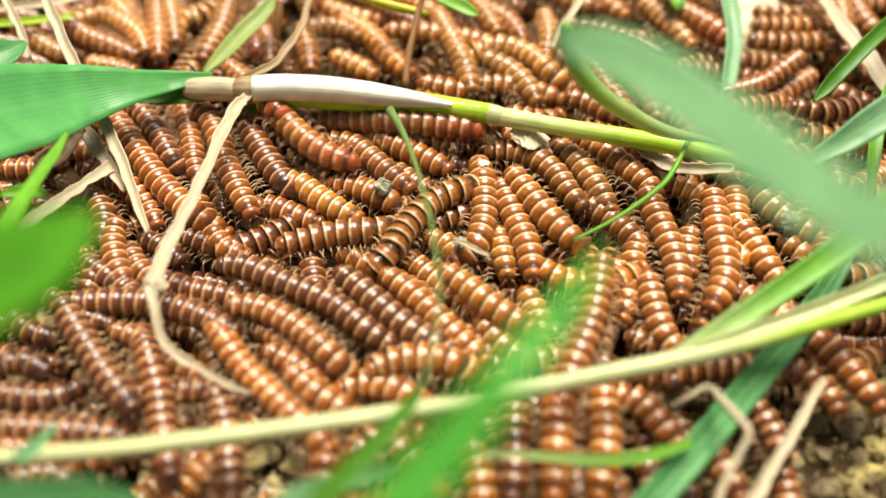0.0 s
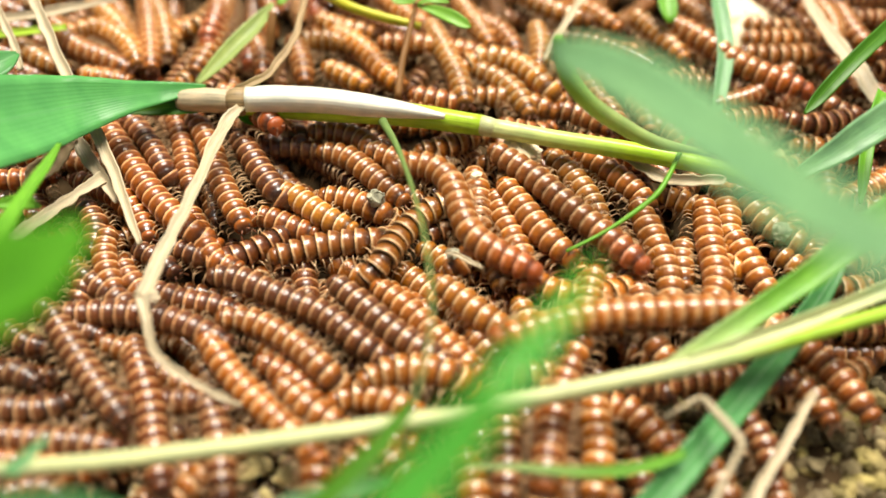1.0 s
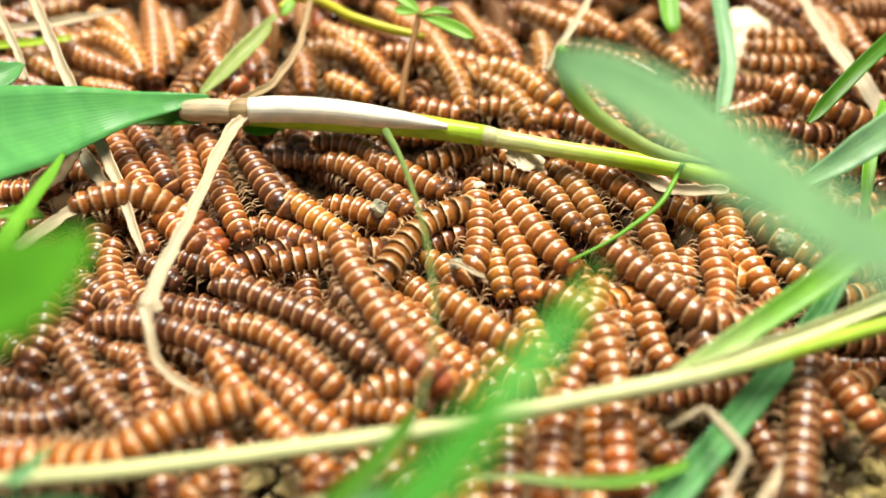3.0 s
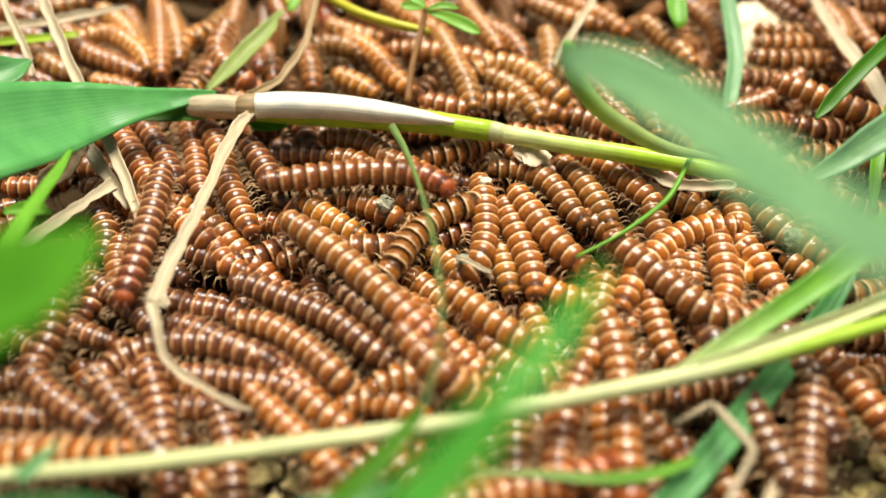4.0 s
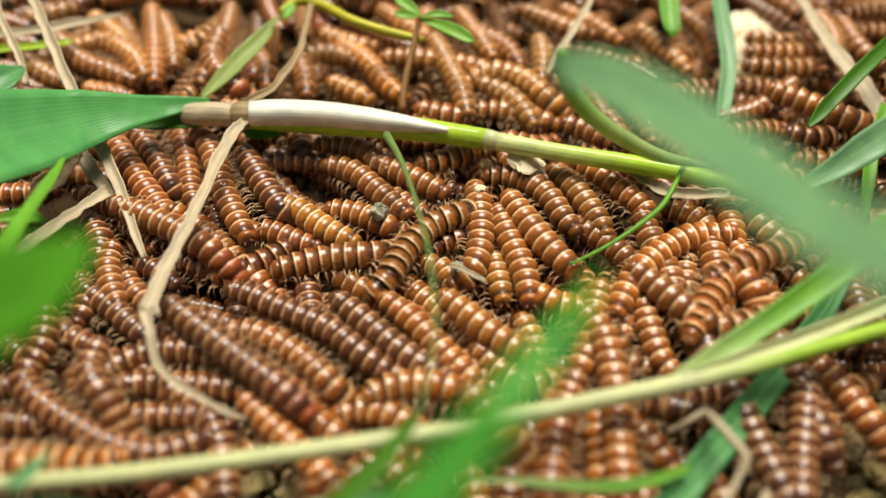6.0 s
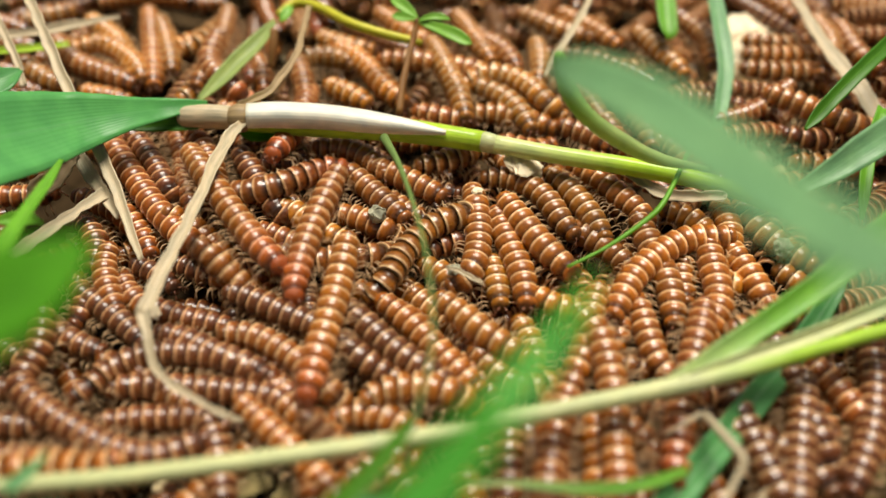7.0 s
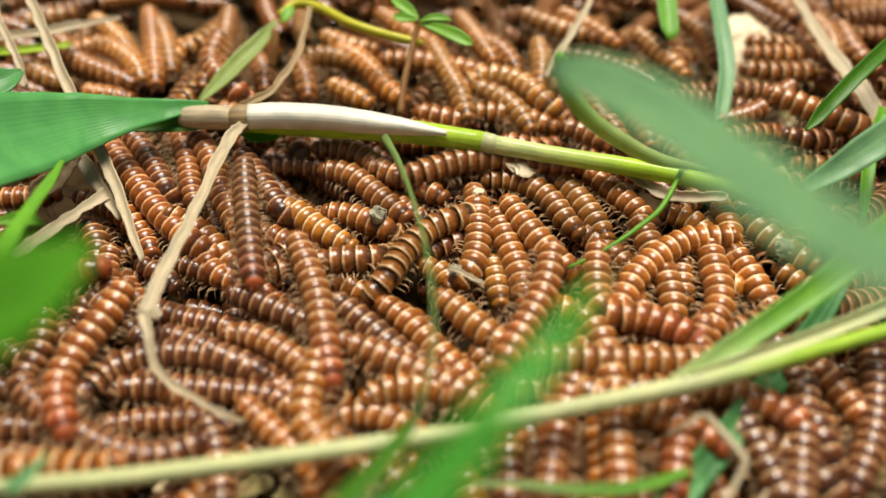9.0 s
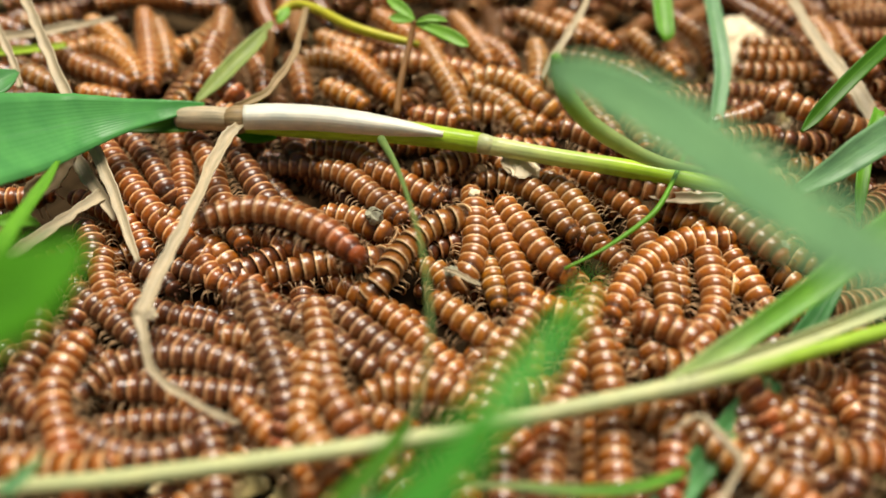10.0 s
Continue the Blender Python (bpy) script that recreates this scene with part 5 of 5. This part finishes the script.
strip("blade", [(3.6, -34.6, 13.0, 0.20), (9.3, -34.6, 13.0, 0.77), (16.9, -35.2, 13.0, 1.24), (23.3, -34.6, 13.0, 1.34), (28.7, -32.4, 12.0, 0.98)], FORKLEAF, p, "", 0.22)
p = plant("grass", "pale green blade close to the lens", "grass blade")
strip("blade", [(-19.6, -48.3, 22.0, 2.16), (-14.7, -44.0, 22.0, 2.45), (-9.5, -40.8, 20.0, 2.09), (-5.0, -38.5, 18.0, 0.60)], BLUELEAF, p, "", 0.3)
p = plant("grass", "blue-green leaf tip close to the lens", "grass blade")
strip("blade", [(-44.3, -48.5, 30.0, 3.51), (-37.6, -47.3, 30.0, 3.03), (-32.2, -46.9, 30.0, 2.54), (-26.4, -48.0, 30.0, 1.01)], BLADE2, p, "", 0.2)
p = plant("grass", "small green grass tip", "grass blade")
strip("blade", [(-43.3, -39.8, 22.0, 1.49), (-42.0, -38.2, 22.0, 1.39), (-41.0, -36.8, 22.0, 0.94), (-40.3, -35.4, 22.0, 0.18)], BLADE2, p, "", 0.3)

# ---- the lower layer of the swarm ----
def bare(x, y):
    """Where the soil shows: mm."""
    return (x > 32 and y < -20 - (50 - x) * 0.35) or (-34 < x < -13 and y < -25) or (42 < x < 54 and 58 < y) or ((x - 52) / 9) ** 2 + ((y - 42) / 13) ** 2 < 1 or (x / 125) ** 2 + ((y - 15) / 90) ** 2 > 1


DEEP = []


def lower_layer(count, seed, low, heights):
    rng = random.Random(seed)
    made, deep = 0, []
    taken = np.concatenate(BODIES + DEEP)
    for _ in range(14000):
        if made >= count:
            break
        x, y, z = rng.uniform(-115, 115), rng.uniform(low, 100), rng.choice(heights)
        if bare(x, y):
            continue
        a = noise.noise(Vector((x / 30, y / 30, z))) * 4 + rng.uniform(-0.5, 0.5)
        bend = rng.uniform(-0.05, 0.05)
        pts, px, py = [], x, y
        length = rng.uniform(16, 30)
        for k in range(5):
            pts.append((px, py, z + rng.uniform(-0.4, 0.4)))
            px += math.cos(a) * length / 4
            py += math.sin(a) * length / 4
            a += bend * length / 4
        if bare(px, py):
            continue
        p = spline(pts, 3)
        near = taken[(abs(taken[:, 0] - x) < 36) & (abs(taken[:, 1] - y) < 36)]
        if len(near):
            gap = np.min(np.linalg.norm(near[None] - p[:, None], axis=2), axis=1)
            if np.mean(gap < 2.5) > 0.2:
                continue
        girth = rng.uniform(3.5, 4.1)
        if made < 115 and low < 0 and abs(x) < 75 and y < 72:
            # Mostly dark tones: the shade under the upper bodies is put into the colour.
            lie(pts, girth, rng.choice((0, 2, 2)), 0, "brown millipede with pale rings buried under the others")
            taken = np.concatenate([taken, BODIES[-1]])
        else:
            way = Way(pts)
            deep.append((way, girth))
            DEEP.append(way.p[::4])
            taken = np.concatenate([taken, way.p[::4]])
        made += 1
    return deep


def joined(ways):
    """The rest of the swarm, past counting: one mesh of rings."""
    prof = [(-0.265, 0.42), (-0.262, 0.535), (-0.200, 0.553), (-0.04, 0.520), (0.13, 0.438), (0.36, 0.38)]
    turns = [2 * math.pi * k / 12 for k in range(12)]
    shape = np.array([(x, math.sin(a) * r, math.cos(a) * r, 1) for x, r in prof for a in turns])
    quads = [(i * 12 + k, i * 12 + (k + 1) % 12, (i + 1) * 12 + (k + 1) % 12, (i + 1) * 12 + k) for i in range(len(prof) - 1) for k in range(12)]
    looped = [((prof[i + d][0] + 0.28) / 0.6, (k + e) / 12) for i in range(len(prof) - 1) for k in range(12) for d, e in ((0, 0), (0, 1), (1, 1), (1, 0))]
    verts, faces, uvs, slots = [], [], [], []
    dice = random.Random(3)
    for way, girth in ways:
        girth *= 0.91
        # Tones lean dark, painting in the shade of the deep layer.
        tone, s = dice.choice((0, 0, 1, 2, 2)), 0.5 * girth
        while s < way.length - 0.3 * girth:
            edge = min(s, way.length - s) / girth
            m = np.array(way.pose_at(s, 0, Vector((0, 0, 0))) @ Matrix.Scale(girth * MM * min(1, 0.62 + 0.35 * edge), 4))
            base = len(verts)
            verts.extend(map(tuple, (shape @ m.T)[:, :3]))
            faces.extend([[base + i for i in q] for q in quads])
            uvs.extend(looped)
            slots.extend([tone] * len(quads))
            s += PITCH_OF_RING * girth
    me = bpy.data.meshes.new("buried_millipedes")
    me.from_pydata(verts, [], faces)
    me.uv_layers.new(name="uv").data.foreach_set("uv", np.array(uvs).ravel())
    for s in SHELLS:
        me.materials.append(s)
    me.polygons.foreach_set("material_index", slots)
    me.polygons.foreach_set("use_smooth", [True] * len(faces))
    tagged(new("buried_millipedes", me), "mass of brown millipedes deep under and round the swarm", "millipedes", kind="stuff")


joined(lower_layer(290, 11, -60, (1.8, 2.2, 4.2, 4.6, 5.0)) + lower_layer(100, 12, 26, (3.0, 5.0, 6.0, 6.6)))


# ---- soil crumbs and small scraps ----
def ball(level):
    bm = bmesh.new()
    bmesh.ops.create_icosphere(bm, subdivisions=level, radius=1)
    bm.verts.index_update()
    v = np.array([v.co[:] for v in bm.verts])
    f = [[w.index for w in fc.verts] for fc in bm.faces]
    bm.free()
    return v, f


BALLS = ball(1), ball(2)


def crumb_mesh(name, count, place, low, high, mat, seed):
    rng = random.Random(seed)
    dice = np.random.RandomState(seed)
    verts, faces = [], []
    for _ in range(count):
        x, y = place(rng)
        r = low + (high - low) * rng.random() ** 2.5
        v, f = BALLS[1 if r > 1.0 else 0]
        turn = np.array(Euler((rng.uniform(0, 6), rng.uniform(0, 6), rng.uniform(0, 6))).to_matrix())
        q = (v * (1 + dice.uniform(-0.22, 0.22, (len(v), 1))) * (1, rng.uniform(0.6, 1), rng.uniform(0.5, 0.9))) @ turn.T * r * MM
        q += (x * MM, y * MM, ground_height(x * MM, (y - 15) * MM) + r * 0.35 * MM)
        base = len(verts)
        verts.extend(map(tuple, q))
        faces.extend([[base + i for i in fc] for fc in f])
    me = bpy.data.meshes.new(name)
    me.from_pydata(verts, [], faces)
    me.materials.append(mat)
    return me


def anywhere(rng):
    return rng.uniform(-90, 90), rng.uniform(-48, 85)


def at_edge(rng):
    x = rng.uniform(26, 62)
    return x, rng.uniform(-46, -12 - (50 - x) * 0.3)


def behind(rng):
    a, r = rng.uniform(0, 6.283), math.sqrt(rng.random())
    return 52 + 12 * r * math.cos(a), 44 + 20 * r * math.sin(a)


def at_front(rng):
    return rng.uniform(-38, -8), rng.uniform(-44, -22)


tagged(new("soil_crumbs", crumb_mesh("soil_crumbs", 500, anywhere, 0.3, 1.6, CRUMB, 1)), "loose grey-brown soil crumbs under the swarm", "soil", kind="stuff")
tagged(new("soil_crumbs", crumb_mesh("soil_crumbs", 900, at_edge, 0.35, 2.0, CRUMB, 2)), "grey-brown soil lumps at the edge of the swarm", "soil", kind="stuff")
tagged(new("soil_crumbs", crumb_mesh("soil_crumbs", 420, at_front, 0.4, 2.2, PALECRUMB, 3)), "pale soil crumbs between the millipedes", "soil", kind="stuff")


tagged(new("soil_crumbs", crumb_mesh("soil_crumbs", 420, behind, 0.5, 2.6, PALECRUMB, 4)), "pale dry soil lumps behind the swarm", "soil", kind="stuff")


def scrap(name, x, y, z, size, mat, label, flat=1.0, seed=0):
    bm = bmesh.new()
    bmesh.ops.create_icosphere(bm, subdivisions=3, radius=1)
    for v in bm.verts:
        v.co = (v.co + noise.noise_vector(v.co * 1.6 + Vector((seed, 0, 0))) * 0.45 + noise.noise_vector(v.co * 5) * 0.12) * size * MM
        v.co.z *= flat
    ob = new(name, mesh_of(name, bm, [mat], False))
    ob.location = (x * MM, y * MM, z * MM)
    ob.rotation_euler = (0.3, 0.2, seed)
    return tagged(ob, label, name.split("_")[-1])


scrap("pale_flake", 13.6, 22.1, 9.0, 2.9, FLAKE, "pale cream flake of dry husk on the swarm", 0.35, 1)
scrap("soil_crumb", -8.9, 11.1, 9.2, 1.3, GREYCRUMB, "grey-green soil crumb on the back of a millipede", 0.9, 2)
scrap("pale_flake", 6.1, 15.5, 9.6, 0.9, FLAKE, "tiny cream husk flake", 0.4, 3)
scrap("soil_crumb", 2.5, 0.3, 9.0, 0.9, GREYCRUMB, "grey soil crumb between the millipedes", 0.8, 4)
p = plant("straw", "short dry straw chip on the swarm", "straw")
strip("chip", [(1.4, -0.2, 10.0, 0.70), (3.4, -1.1, 10.2, 1.00), (5.1, -2.2, 10.2, 0.90), (6.4, -3.0, 10.0, 0.40)], STRAW, p, "", 0.5)
scrap("soil_crumb", 49.8, 4.1, 9.5, 1.3, GREYCRUMB, "grey soil crumb on the swarm", 0.9, 6)
scrap("pale_flake", -38.2, -7.2, 9.0, 0.9, FLAKE, "tiny pale flake of husk", 0.5, 7)
scrap("soil_clod", -53.5, -10.7, 4.0, 2.4, CRUMB, "grey-brown soil clod at the edge of the swarm", 0.6, 8)
scrap("soil_clod", -24.6, -28.5, 2.0, 2.8, CRUMB, "pale cracked soil clod", 0.5, 9)
scrap("soil_clod", -30.1, -29.6, 2.0, 2.4, CRUMB, "pale cracked soil clod", 0.5, 10)
scrap("soil_clod", 60.1, 63.0, 2.0, 7.0, FLAKE, "pale stony clod behind the swarm", 0.4, 12)


# ---- all movement ----
def motions():
    for ob, rows in MOVES:
        walk(ob, rows)


motions()
